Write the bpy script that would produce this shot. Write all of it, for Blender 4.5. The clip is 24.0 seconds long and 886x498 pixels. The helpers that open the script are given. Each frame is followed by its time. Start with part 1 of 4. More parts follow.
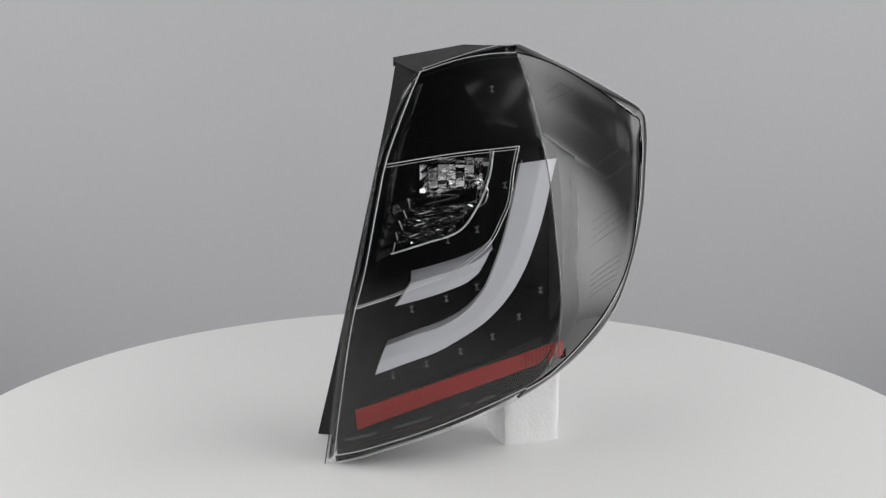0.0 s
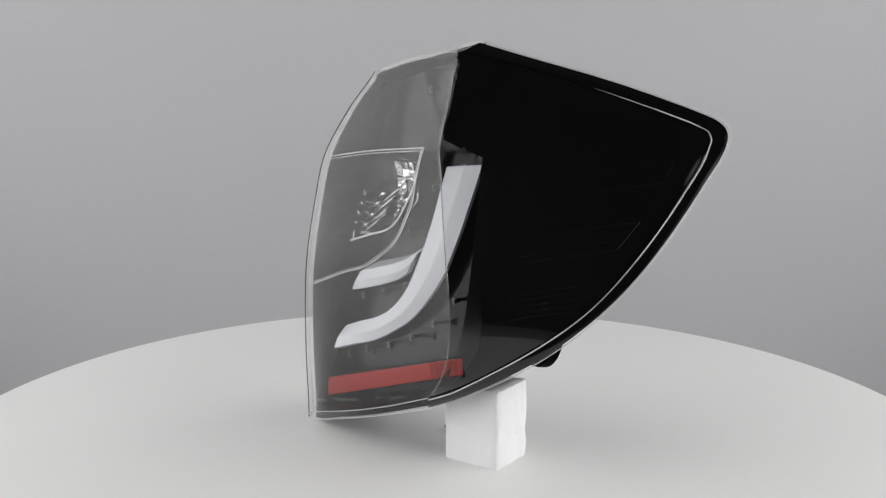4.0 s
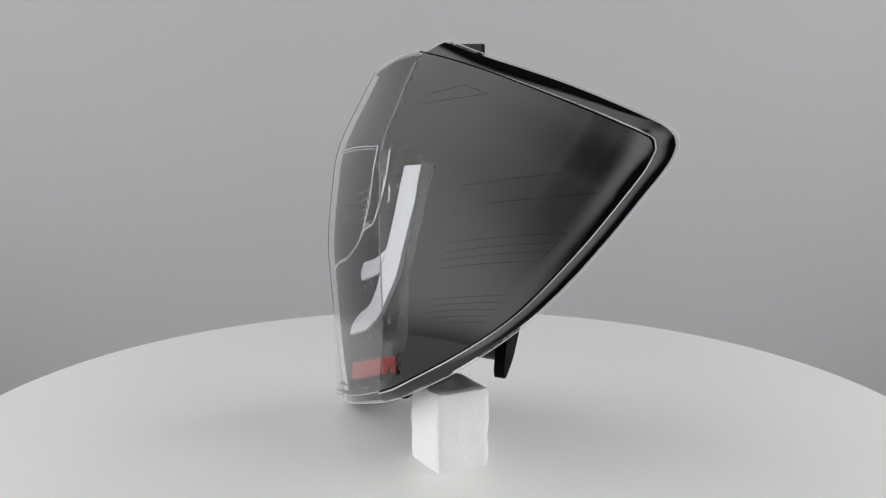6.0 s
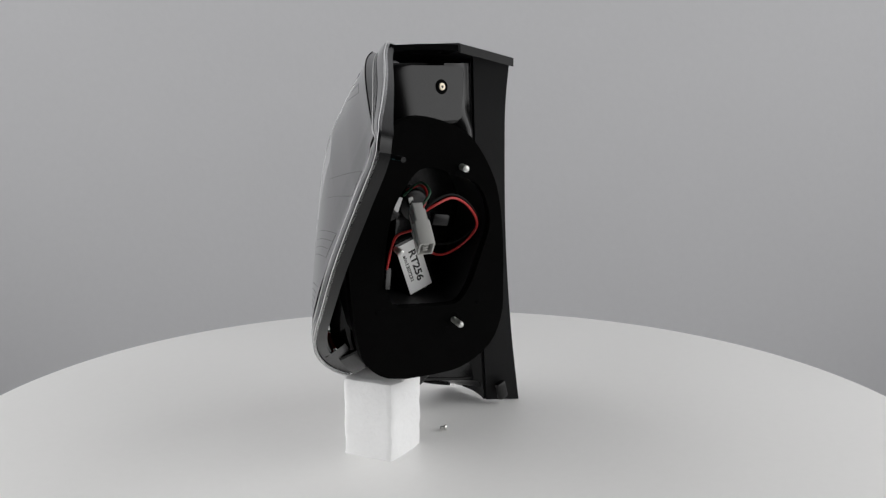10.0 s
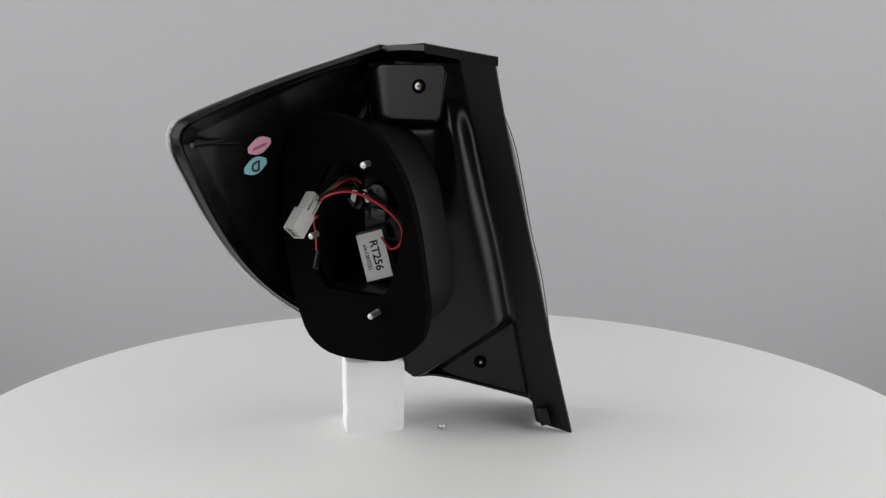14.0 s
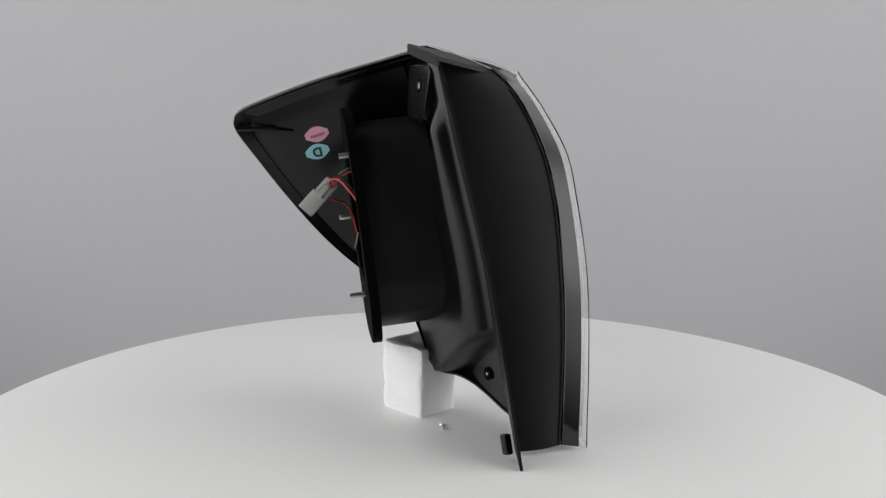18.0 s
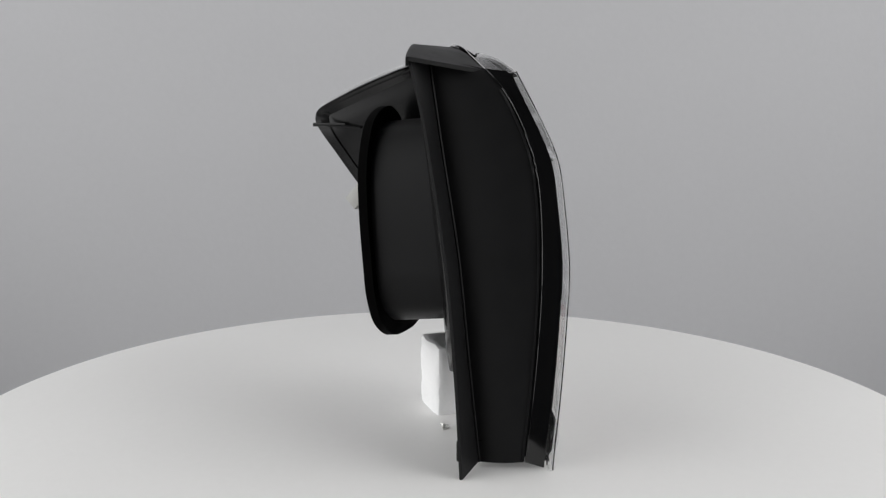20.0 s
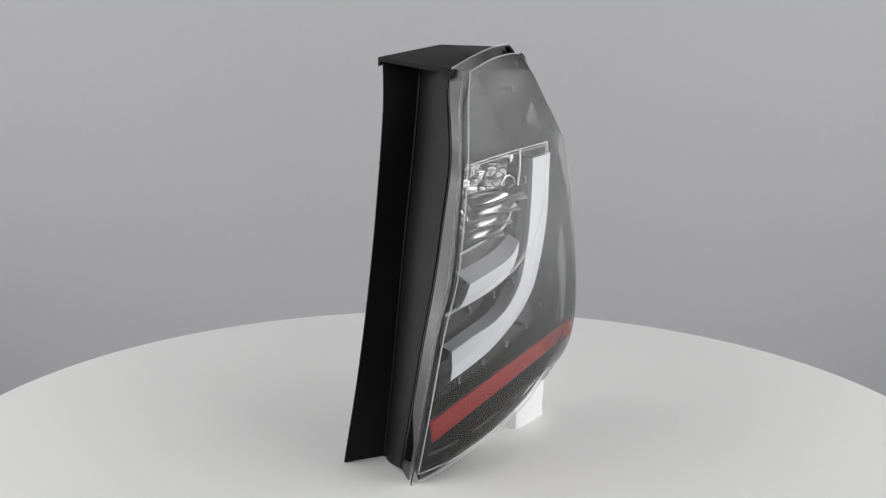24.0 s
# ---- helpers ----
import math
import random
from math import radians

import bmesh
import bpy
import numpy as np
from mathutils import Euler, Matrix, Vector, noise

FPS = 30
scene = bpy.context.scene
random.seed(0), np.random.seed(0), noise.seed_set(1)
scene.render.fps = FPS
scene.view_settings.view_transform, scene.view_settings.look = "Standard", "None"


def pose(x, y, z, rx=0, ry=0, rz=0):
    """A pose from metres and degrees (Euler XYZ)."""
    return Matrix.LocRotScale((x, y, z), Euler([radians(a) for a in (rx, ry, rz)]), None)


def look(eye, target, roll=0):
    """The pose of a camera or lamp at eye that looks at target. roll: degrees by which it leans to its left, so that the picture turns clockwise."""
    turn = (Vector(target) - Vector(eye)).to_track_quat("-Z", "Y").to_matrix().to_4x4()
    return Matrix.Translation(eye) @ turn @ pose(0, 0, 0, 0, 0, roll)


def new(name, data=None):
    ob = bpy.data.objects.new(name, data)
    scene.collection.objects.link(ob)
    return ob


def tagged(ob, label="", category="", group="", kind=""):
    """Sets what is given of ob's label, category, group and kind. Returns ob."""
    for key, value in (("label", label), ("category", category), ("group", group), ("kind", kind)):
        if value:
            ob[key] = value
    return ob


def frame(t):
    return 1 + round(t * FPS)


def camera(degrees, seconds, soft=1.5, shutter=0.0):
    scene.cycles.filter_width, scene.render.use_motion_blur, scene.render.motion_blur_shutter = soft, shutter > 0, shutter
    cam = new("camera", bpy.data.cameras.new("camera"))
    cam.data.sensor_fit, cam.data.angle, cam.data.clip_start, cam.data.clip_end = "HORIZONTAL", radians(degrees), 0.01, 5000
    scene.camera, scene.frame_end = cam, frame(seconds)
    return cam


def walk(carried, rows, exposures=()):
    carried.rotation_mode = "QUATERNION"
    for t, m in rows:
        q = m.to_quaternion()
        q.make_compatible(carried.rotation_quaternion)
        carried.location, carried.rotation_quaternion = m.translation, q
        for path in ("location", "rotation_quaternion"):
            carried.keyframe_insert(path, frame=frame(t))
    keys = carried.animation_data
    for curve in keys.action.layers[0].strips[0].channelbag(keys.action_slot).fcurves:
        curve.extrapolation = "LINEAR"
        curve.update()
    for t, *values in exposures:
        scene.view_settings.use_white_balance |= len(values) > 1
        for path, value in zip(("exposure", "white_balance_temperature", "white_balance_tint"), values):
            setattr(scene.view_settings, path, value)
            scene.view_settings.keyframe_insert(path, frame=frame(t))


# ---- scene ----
# A tail lamp turns on a round white table before a still camera.
TURN = -13.4415   # degrees a second
EYE = Vector((0.0, -1.1, 0.4092))
AIM = Vector((-0.00284, 0.98393, -0.17831))
cam = camera(47.33, 24.0, soft=1.3)
walk(cam, [(0.0, look(EYE, EYE + AIM, 0.187)), (24.0, look(EYE, EYE + AIM, 0.187))], [(0.0, 0.0), (4.0, 0.0), (7.0, -0.07), (10.0, -0.09), (13.0, -0.03), (15.5, 0.03), (24.0, 0.0)])

# ---- world and light ----
world = bpy.data.worlds.new("studio_air")
scene.world = world
world.use_nodes = True
world.node_tree.nodes["Background"].inputs[0].default_value = (0.9, 0.95, 1.0, 1)
world.node_tree.nodes["Background"].inputs[1].default_value = 0.02


def area(name, eye, target, w, h, power, colour=(1, 1, 1)):
    lamp = bpy.data.lights.new(name, "AREA")
    lamp.shape, lamp.size, lamp.size_y, lamp.energy, lamp.color = "RECTANGLE", w, h, power, colour
    ob = new(name, lamp)
    ob.matrix_world = look(eye, target)
    return ob


def fading(ob, wide, high, near, far, fade_high):
    """A softbox whose cloth dims towards its edges: over near metres at the end by the backdrop, far metres at the other end."""
    lamp = ob.data
    lamp.use_nodes = True
    nt = lamp.node_tree
    em = nt.nodes["Emission"]
    geo, sep = nt.nodes.new("ShaderNodeNewGeometry"), nt.nodes.new("ShaderNodeSeparateXYZ")
    nt.links.new(geo.outputs["Parametric"], sep.inputs[0])
    last = None
    for axis, lo, hi in (("X", 0.0, near / wide), ("X", 1.0, 1 - far / wide), ("Y", 0.0, fade_high / high), ("Y", 1.0, 1 - fade_high / high)):
        ramp, mul = nt.nodes.new("ShaderNodeMapRange"), nt.nodes.new("ShaderNodeMath")
        ramp.interpolation_type, mul.operation = "SMOOTHSTEP", "MULTIPLY"
        for key, value in (("From Min", lo), ("From Max", hi), ("To Min", 0.0), ("To Max", 1.0)):
            ramp.inputs[key].default_value = value
        nt.links.new(sep.outputs[axis], ramp.inputs["Value"])
        nt.links.new(ramp.outputs[0], mul.inputs[0])
        mul.inputs[1].default_value = 1.0
        if last:
            nt.links.new(last.outputs[0], mul.inputs[1])
        last = mul
    nt.links.new(last.outputs[0], em.inputs["Strength"])


# two tall softboxes, one on either side, from close to the backdrop to beside the camera
fading(area("softbox_lamp", (-1.68, -1.05, 1.33), (0, -1.05, 1.33), 4.7, 4.15, 122), 4.7, 4.15, 0.5, 2.2, 0.9)
fading(area("softbox_lamp", (1.78, -0.64, 1.33), (0, -0.64, 1.33), 3.92, 4.15, 117), 3.92, 4.15, 1.6, 0.8, 0.9)


# ---- materials ----
def material(name, colour, rough=0.5, metal=0.0, grain=0.0, scale=200.0, bump=0.0, blotch=0.0, coat=0.0, specular=0.5):
    """A surface with fine grain, broad blotches, uneven gloss and relief."""
    m = bpy.data.materials.new(name)
    m.use_nodes = True
    nt = m.node_tree
    b = nt.nodes["Principled BSDF"]
    b.inputs["Base Color"].default_value = (*colour, 1)
    b.inputs["Roughness"].default_value, b.inputs["Metallic"].default_value = rough, metal
    b.inputs["Specular IOR Level"].default_value = specular
    b.inputs["Coat Weight"].default_value = coat
    co = nt.nodes.new("ShaderNodeTexCoord")
    fine, broad = nt.nodes.new("ShaderNodeTexNoise"), nt.nodes.new("ShaderNodeTexNoise")
    fine.inputs["Scale"].default_value, fine.inputs["Detail"].default_value = scale, 5
    broad.inputs["Scale"].default_value, broad.inputs["Detail"].default_value = scale / 22, 3
    for t in (fine, broad):
        nt.links.new(co.outputs["Object"], t.inputs["Vector"])
    if grain or blotch:
        add = nt.nodes.new("ShaderNodeMath")
        add.operation = "MULTIPLY_ADD"
        add.inputs[1].default_value = grain
        nt.links.new(fine.outputs[0], add.inputs[0])
        two = nt.nodes.new("ShaderNodeMath")
        two.operation = "MULTIPLY_ADD"
        two.inputs[1].default_value, two.inputs[2].default_value = blotch, 1 - 0.5 * (grain + blotch)
        nt.links.new(broad.outputs[0], two.inputs[0])
        nt.links.new(two.outputs[0], add.inputs[2])
        mix = nt.nodes.new("ShaderNodeVectorMath")
        mix.operation = "SCALE"
        mix.inputs[0].default_value = colour
        nt.links.new(add.outputs[0], mix.inputs["Scale"])
        nt.links.new(mix.outputs[0], b.inputs["Base Color"])
        gloss = nt.nodes.new("ShaderNodeMapRange")
        gloss.inputs["To Min"].default_value, gloss.inputs["To Max"].default_value = max(rough * 0.8, 0.02), min(rough * 1.2, 1)
        nt.links.new(broad.outputs[0], gloss.inputs["Value"])
        nt.links.new(gloss.outputs[0], b.inputs["Roughness"])
    if bump:
        bp = nt.nodes.new("ShaderNodeBump")
        bp.inputs["Strength"].default_value, bp.inputs["Distance"].default_value = 0.6, bump
        nt.links.new(fine.outputs[0], bp.inputs["Height"])
        nt.links.new(bp.outputs[0], b.inputs["Normal"])
    return m


def clear_plastic(name, gloss_amount, rough=0.0, tint=(1, 1, 1)):
    """Clear moulded plastic: see-through, with a gloss that grows at a slant. gloss_amount: the share it mirrors head-on."""
    m = bpy.data.materials.new(name)
    m.use_nodes = True
    nt = m.node_tree
    nt.nodes.clear()
    out, clear = nt.nodes.new("ShaderNodeOutputMaterial"), nt.nodes.new("ShaderNodeBsdfTransparent")
    clear.inputs["Color"].default_value = (*tint, 1)
    if not gloss_amount:
        nt.links.new(clear.outputs[0], out.inputs[0])
        return m
    mix, gloss, slant = nt.nodes.new("ShaderNodeMixShader"), nt.nodes.new("ShaderNodeBsdfGlossy"), nt.nodes.new("ShaderNodeLayerWeight")
    # one face mirrors f; both faces of the wall together 2 f / (1 + f)
    power, face, half, amount = [nt.nodes.new("ShaderNodeMath") for _ in range(4)]
    power.operation, face.operation, half.operation, amount.operation = "POWER", "MULTIPLY_ADD", "MULTIPLY_ADD", "DIVIDE"
    power.inputs[1].default_value = 5.0
    face.inputs[1].default_value, face.inputs[2].default_value = 2 * (1 - gloss_amount), 2 * gloss_amount
    half.inputs[1].default_value, half.inputs[2].default_value = 0.5, 1.0
    nt.links.new(face.outputs[0], half.inputs[0])
    nt.links.new(half.outputs[0], amount.inputs[1])
    slant.inputs["Blend"].default_value = 0.5
    gloss.inputs["Roughness"].default_value = rough
    gloss.inputs["Color"].default_value = (1, 1, 1, 1)
    for a, b in ((slant.outputs["Facing"], power.inputs[0]), (power.outputs[0], face.inputs[0]), (face.outputs[0], amount.inputs[0]), (amount.outputs[0], mix.inputs[0]),
                 (clear.outputs[0], mix.inputs[1]), (gloss.outputs[0], mix.inputs[2]), (mix.outputs[0], out.inputs[0])):
        nt.links.new(a, b)
    return m


WALL = material("grey_backdrop_paint", (0.52, 0.52, 0.533), 0.85, grain=0.05, scale=60, bump=0.0006, blotch=0.06)
DARK_WALL = material("dark_room_paint", (0.03, 0.03, 0.032), 0.9, grain=0.1, scale=40, blotch=0.1)
TABLE = material("white_laminate", (0.86, 0.855, 0.845), 0.42, grain=0.03, scale=90, bump=0.0002, blotch=0.04, specular=0.35)
LENS = clear_plastic("clear_polycarbonate", 0.029, 0.2)
LENS_INNER = clear_plastic("clear_polycarbonate_inner_face", 0, 0.0, (0.985, 0.985, 0.985))
COATED = material("black_two_shot_moulding", (0.004, 0.004, 0.0043), 0.07, grain=0.1, scale=300, specular=0.4, coat=0.6)
LENS_EDGE = clear_plastic("clear_polycarbonate_edge", 0.04, 0.06, (0.95, 0.95, 0.95))
# grey tint paints the ridge's dark line; the raised gloss its bright glint
RIDGE_SKIN = clear_plastic("grey_tinted_ridge_line", 0.10, 0.08, (0.55, 0.55, 0.55))
# bends no light: the edge's refracted darkness is put in as a tint
DARK_EDGE = clear_plastic("dark_tinted_lens_edge", 0.03, 0.2, (0.12, 0.12, 0.12))
BEAD = material("frosted_clear_edge", (0.72, 0.72, 0.73), 0.25, grain=0.1, scale=300, blotch=0.2)
BLACK = material("black_moulded_plastic", (0.003, 0.003, 0.0032), 0.25, grain=0.35, scale=700, bump=0.00008, blotch=0.3, specular=0.36)
TEXTURED = material("black_grained_plastic", (0.010, 0.010, 0.0105), 0.45, grain=0.3, scale=900, bump=0.0002, blotch=0.25, specular=0.16)
BEZEL = material("black_bezel_plastic", (0.004, 0.004, 0.0043), 0.16, grain=0.1, scale=300, specular=0.25)
PANEL = material("smoky_side_panel_plastic", (0.004, 0.004, 0.0043), 0.24, grain=0.1, scale=300, specular=0.12)
GASKET = material("black_foam_rubber", (0.0014, 0.0014, 0.0014), 0.92, grain=0.5, scale=900, bump=0.0004, blotch=0.3, specular=0.05)
CHROME = material("bright_chrome", (0.82, 0.82, 0.83), 0.07, 1.0, grain=0.05, scale=120, blotch=0.05)
SILVER = material("silver_trim_line", (0.86, 0.86, 0.87), 0.28, 0.35, grain=0.05, scale=200)
DIFFUSER = material("milky_white_diffuser", (0.61, 0.62, 0.655), 0.38, grain=0.04, scale=150, blotch=0.08)
RED = material("red_reflector_plastic", (0.29, 0.011, 0.009), 0.5, grain=0.4, scale=900, bump=0.0006, blotch=0.15, specular=0.2)
FOAM = material("white_packing_foam", (0.94, 0.94, 0.94), 0.9, grain=0.08, scale=260, bump=0.0012, blotch=0.08, specular=0.15)
ZINC = material("zinc_plated_steel", (0.62, 0.62, 0.60), 0.3, 1.0, grain=0.2, scale=400, bump=0.0002)
BRASS = material("yellow_zinc_screw", (0.46, 0.41, 0.32), 0.3, 1.0, grain=0.1, scale=400)
GREY_PLASTIC = material("light_grey_nylon", (0.42, 0.42, 0.40), 0.5, grain=0.08, scale=400, bump=0.0001, blotch=0.08)
PIN = material("dull_clear_pin_plastic", (0.10, 0.10, 0.105), 0.22, grain=0.1, scale=400, coat=0.3)
RED_WIRE = material("red_wire_sheath", (0.40, 0.014, 0.014), 0.4, grain=0.1, scale=300)
BLACK_WIRE = material("black_wire_sheath", (0.005, 0.005, 0.005), 0.65, grain=0.2, scale=300, specular=0.12)
GREEN_WIRE = material("dark_green_wire_sheath", (0.01, 0.06, 0.03), 0.45, grain=0.2, scale=300)
PAPER = material("white_label_paper", (0.8, 0.8, 0.79), 0.5, grain=0.03, scale=300, blotch=0.05)
INK = material("black_print_ink", (0.02, 0.02, 0.02), 0.6)
PINK = material("pink_sticker_paper", (0.75, 0.36, 0.48), 0.55, grain=0.04, scale=300, blotch=0.05)
PINK_INK = material("dull_pink_ink", (0.30, 0.10, 0.16), 0.6)
BLUE = material("pale_blue_sticker_paper", (0.28, 0.62, 0.68), 0.55, grain=0.04, scale=300, blotch=0.05)
GREY_PRINT = material("grey_moulded_print", (0.022, 0.022, 0.022), 0.5)


# ---- mesh helpers ----
def part(name, mesh, mat, parent=None, label="", smooth=True):
    """Links a mesh, or a bmesh, as one object under parent."""
    if isinstance(mesh, bmesh.types.BMesh):
        me = bpy.data.meshes.new(name)
        bmesh.ops.recalc_face_normals(mesh, faces=mesh.faces[:])
        mesh.to_mesh(me)
        mesh.free()
    else:
        me = bpy.data.meshes.new(name)
        me.from_pydata([tuple(map(float, v)) for v in mesh[0]], [], mesh[1])
    me.update()
    me.materials.append(mat)
    if smooth:
        me.shade_smooth()
        me.set_sharp_from_angle(angle=radians(34))
    ob = new(name, me)
    ob.parent = parent
    if label:
        tagged(ob, label)
    return ob


def sheet(g, flip=False, loop=False):
    """Faces over a grid of points."""
    m, n = g.shape[:2]
    faces = []
    for i in range(m - 1):
        for j in range(n if loop else n - 1):
            f = (i * n + j, i * n + (j + 1) % n, (i + 1) * n + (j + 1) % n, (i + 1) * n + j)
            faces.append(f[::-1] if flip else f)
    return g.reshape(-1, 3), faces


def slab(g, h):
    """A closed solid between the grids g and h."""
    m, n = g.shape[:2]
    v, a = sheet(g)
    faces = a + [tuple(k + m * n for k in f[::-1]) for f in a]
    edge = [j for j in range(n)] + [i * n + n - 1 for i in range(1, m)] + [(m - 1) * n + j for j in range(n - 2, -1, -1)] + [i * n for i in range(m - 2, 0, -1)]
    for k, e in enumerate(edge):
        f = edge[(k + 1) % len(edge)]
        faces.append((f, e, e + m * n, f + m * n))
    return np.vstack([v, h.reshape(-1, 3)]), faces


def solid(mesh):
    """The pydata as a bmesh with doubles merged."""
    bm = bmesh.new()
    vs = [bm.verts.new(v) for v in mesh[0]]
    for f in mesh[1]:
        if len(set(f)) > 2:
            bm.faces.new([vs[k] for k in f])
    bmesh.ops.remove_doubles(bm, verts=bm.verts[:], dist=1e-5)
    return bm


def tube(path, r, sides=8, shut=False):
    """A round rod along a path of points."""
    p = np.array(path, float)
    t = np.gradient(p, axis=0)
    if shut:
        t = np.roll(p, -1, 0) - np.roll(p, 1, 0)
    t /= np.linalg.norm(t, axis=1, keepdims=True) + 1e-12
    up = np.array([0.31, 0.2, 0.93])
    a = np.cross(t, up)
    a /= np.linalg.norm(a, axis=1, keepdims=True) + 1e-9
    b = np.cross(t, a)
    ang = np.arange(sides) * 2 * np.pi / sides
    ring = p[:, None] + r * (np.cos(ang)[None, :, None] * a[:, None] + np.sin(ang)[None, :, None] * b[:, None])
    if shut:
        ring = np.concatenate([ring, ring[:1]])
    v, f = sheet(ring, loop=True)
    if not shut:
        n, m = sides, len(ring)
        f = f + [tuple(range(n - 1, -1, -1)), tuple((m - 1) * n + k for k in range(n))]
    return v, f


def box(size, m=Matrix(), bevel=0.0, seg=2):
    bm = bmesh.new()
    bmesh.ops.create_cube(bm, size=1.0)
    bmesh.ops.scale(bm, vec=size, verts=bm.verts)
    if bevel:
        bmesh.ops.bevel(bm, geom=bm.edges[:], offset=bevel, segments=seg, affect="EDGES", profile=0.6)
    bmesh.ops.transform(bm, matrix=m, verts=bm.verts)
    return bm


def rod(r, depth, m=Matrix(), sides=20, bevel=0.0, r2=None):
    bm = bmesh.new()
    bmesh.ops.create_cone(bm, cap_ends=True, segments=sides, radius1=r, radius2=r if r2 is None else r2, depth=depth)
    if bevel:
        rim = [e for e in bm.edges if abs(e.verts[0].co.z - e.verts[1].co.z) < 1e-6]
        bmesh.ops.bevel(bm, geom=rim, offset=bevel, segments=2, affect="EDGES", profile=0.5)
    bmesh.ops.transform(bm, matrix=m, verts=bm.verts)
    return bm


def axes(o, x, y):
    """A pose with its x and y axes along x and (nearly) y, at o."""
    x = Vector(x).normalized()
    z = x.cross(Vector(y)).normalized()
    y = z.cross(x)
    return Matrix(((x.x, y.x, z.x, o[0]), (x.y, y.y, z.y, o[1]), (x.z, y.z, z.z, o[2]), (0, 0, 0, 1)))


def prism(outline, low, high, place, hole=None, taper=1.0):
    """An extruded outline of (a, b), from low to high; place(a, b, c) gives the point. hole: an outline cut through it."""
    o = np.array(outline)
    mid = o.mean(0)
    rings = []
    def ring(q, c):
        return [place(a, b, c) for a, b in q]
    outer = [ring(o, low), ring(o, high)] if taper == 1.0 else [ring(mid + (o - mid) * taper, low), ring(o, high)]
    n = len(o)
    v = outer[0] + outer[1]
    f = [(k, (k + 1) % n, n + (k + 1) % n, n + k) for k in range(n)]
    if hole is None:
        f += [tuple(range(n - 1, -1, -1)), tuple(range(n, 2 * n))]
    else:
        h = np.array(hole)
        v = v + ring(h, low) + ring(h, high)
        for k in range(n):
            j = (k + 1) % n
            f.append((2 * n + j, 2 * n + k, 3 * n + k, 3 * n + j))
            f.append((k, 2 * n + k, 2 * n + j, j))
            f.append((n + j, 3 * n + j, 3 * n + k, n + k))
    return np.array([tuple(q) for q in v]), f


def lettering(name, text, size, m, mat, parent, thick=0.0001):
    cu = bpy.data.curves.new(name, "FONT")
    cu.offset = size * 0.03
    cu.body, cu.size, cu.extrude, cu.align_x, cu.align_y, cu.resolution_u = text, size, thick, "CENTER", "CENTER", 3
    tmp = new(name + "_outline", cu)
    me = bpy.data.meshes.new_from_object(tmp.evaluated_get(bpy.context.evaluated_depsgraph_get()))
    bpy.data.objects.remove(tmp)
    me.transform(m)
    me.materials.clear()
    me.materials.append(mat)
    ob = new(name, me)
    ob.parent = parent
    return ob


# ---- the room ----
def room():
    wall = part("wall_north", box((5.2, 0.1, 4.9), pose(0, 1.45, 1.65)), WALL, None, "plain mid-grey painted studio backdrop wall", False)
    tagged(wall, kind="structure", category="wall")
    for name, size, at, mat in (("wall_east", (0.1, 5.4, 4.9), (2.65, -1.2, 1.65), DARK_WALL), ("wall_west", (0.1, 5.4, 4.9), (-2.65, -1.2, 1.65), DARK_WALL),
                                ("wall_south", (5.2, 0.1, 4.9), (0, -3.95, 1.65), DARK_WALL)):
        tagged(part(name, box(size, pose(*at)), mat, None, "dark unlit studio wall", False), kind="structure", category="wall")
    tagged(part("ceiling", box((5.4, 5.5, 0.1), pose(0, -1.25, 4.15)), DARK_WALL, None, "dark studio ceiling", False), kind="structure", category="ceiling")
    tagged(part("floor", box((5.4, 5.5, 0.1), pose(0, -1.25, -0.85)), WALL, None, "grey studio floor", False), kind="structure", category="floor")


def turntable():
    """A round white table top on a column."""
    top = tagged(new("turntable"), "round white laminate turntable with a plain matt top", "turntable")
    bm = rod(0.574, 0.028, pose(0, 0, -0.014), 192, 0.004)
    part("tabletop", bm, TABLE, top)
    part("column", rod(0.12, 0.66, pose(0, 0, -0.358), 48, 0.004), BLACK, top, "black steel column")
    part("base_plate", rod(0.3, 0.11, pose(0, 0, -0.743), 64, 0.008), BLACK, top, "black round base plate")
    return top


def foam_block():
    """A rough-cut block of packing foam under the lamp."""
    thing = tagged(new("foam_block"), "rough-cut white packing foam block propping the lamp on the table", "foam block")
    bm = bmesh.new()
    bmesh.ops.create_cube(bm, size=1.0)
    bmesh.ops.subdivide_edges(bm, edges=bm.edges[:], cuts=14, use_grid_fill=True)
    bmesh.ops.scale(bm, vec=(0.067, 0.060, 0.0835), verts=bm.verts)
    for v in bm.verts:
        c = v.co
        k = Vector((max(abs(c.x) - 0.027, 0) * (1 if c.x > 0 else -1), max(abs(c.y) - 0.0235, 0) * (1 if c.y > 0 else -1), max(c.z - 0.036, 0)))
        if k.length > 0.0063:
            c -= k * (1 - 0.0063 / k.length) * 0.8
        base = min(1, (c.z + 0.0417) / 0.006)
        d = noise.noise_vector(c * 60) * 0.0016 + noise.noise_vector(c * 220) * 0.0007
        v.co += Vector((d.x, d.y, d.z * base))
        if c.z > 0.03:
            v.co.z += 0.0022 * noise.noise(c * 40)
    bmesh.ops.transform(bm, matrix=pose(0.0865, -0.0100, 0.0417, 0, 0, 18), verts=bm.verts)
    part("foam_body", bm, FOAM, thing)
    return thing


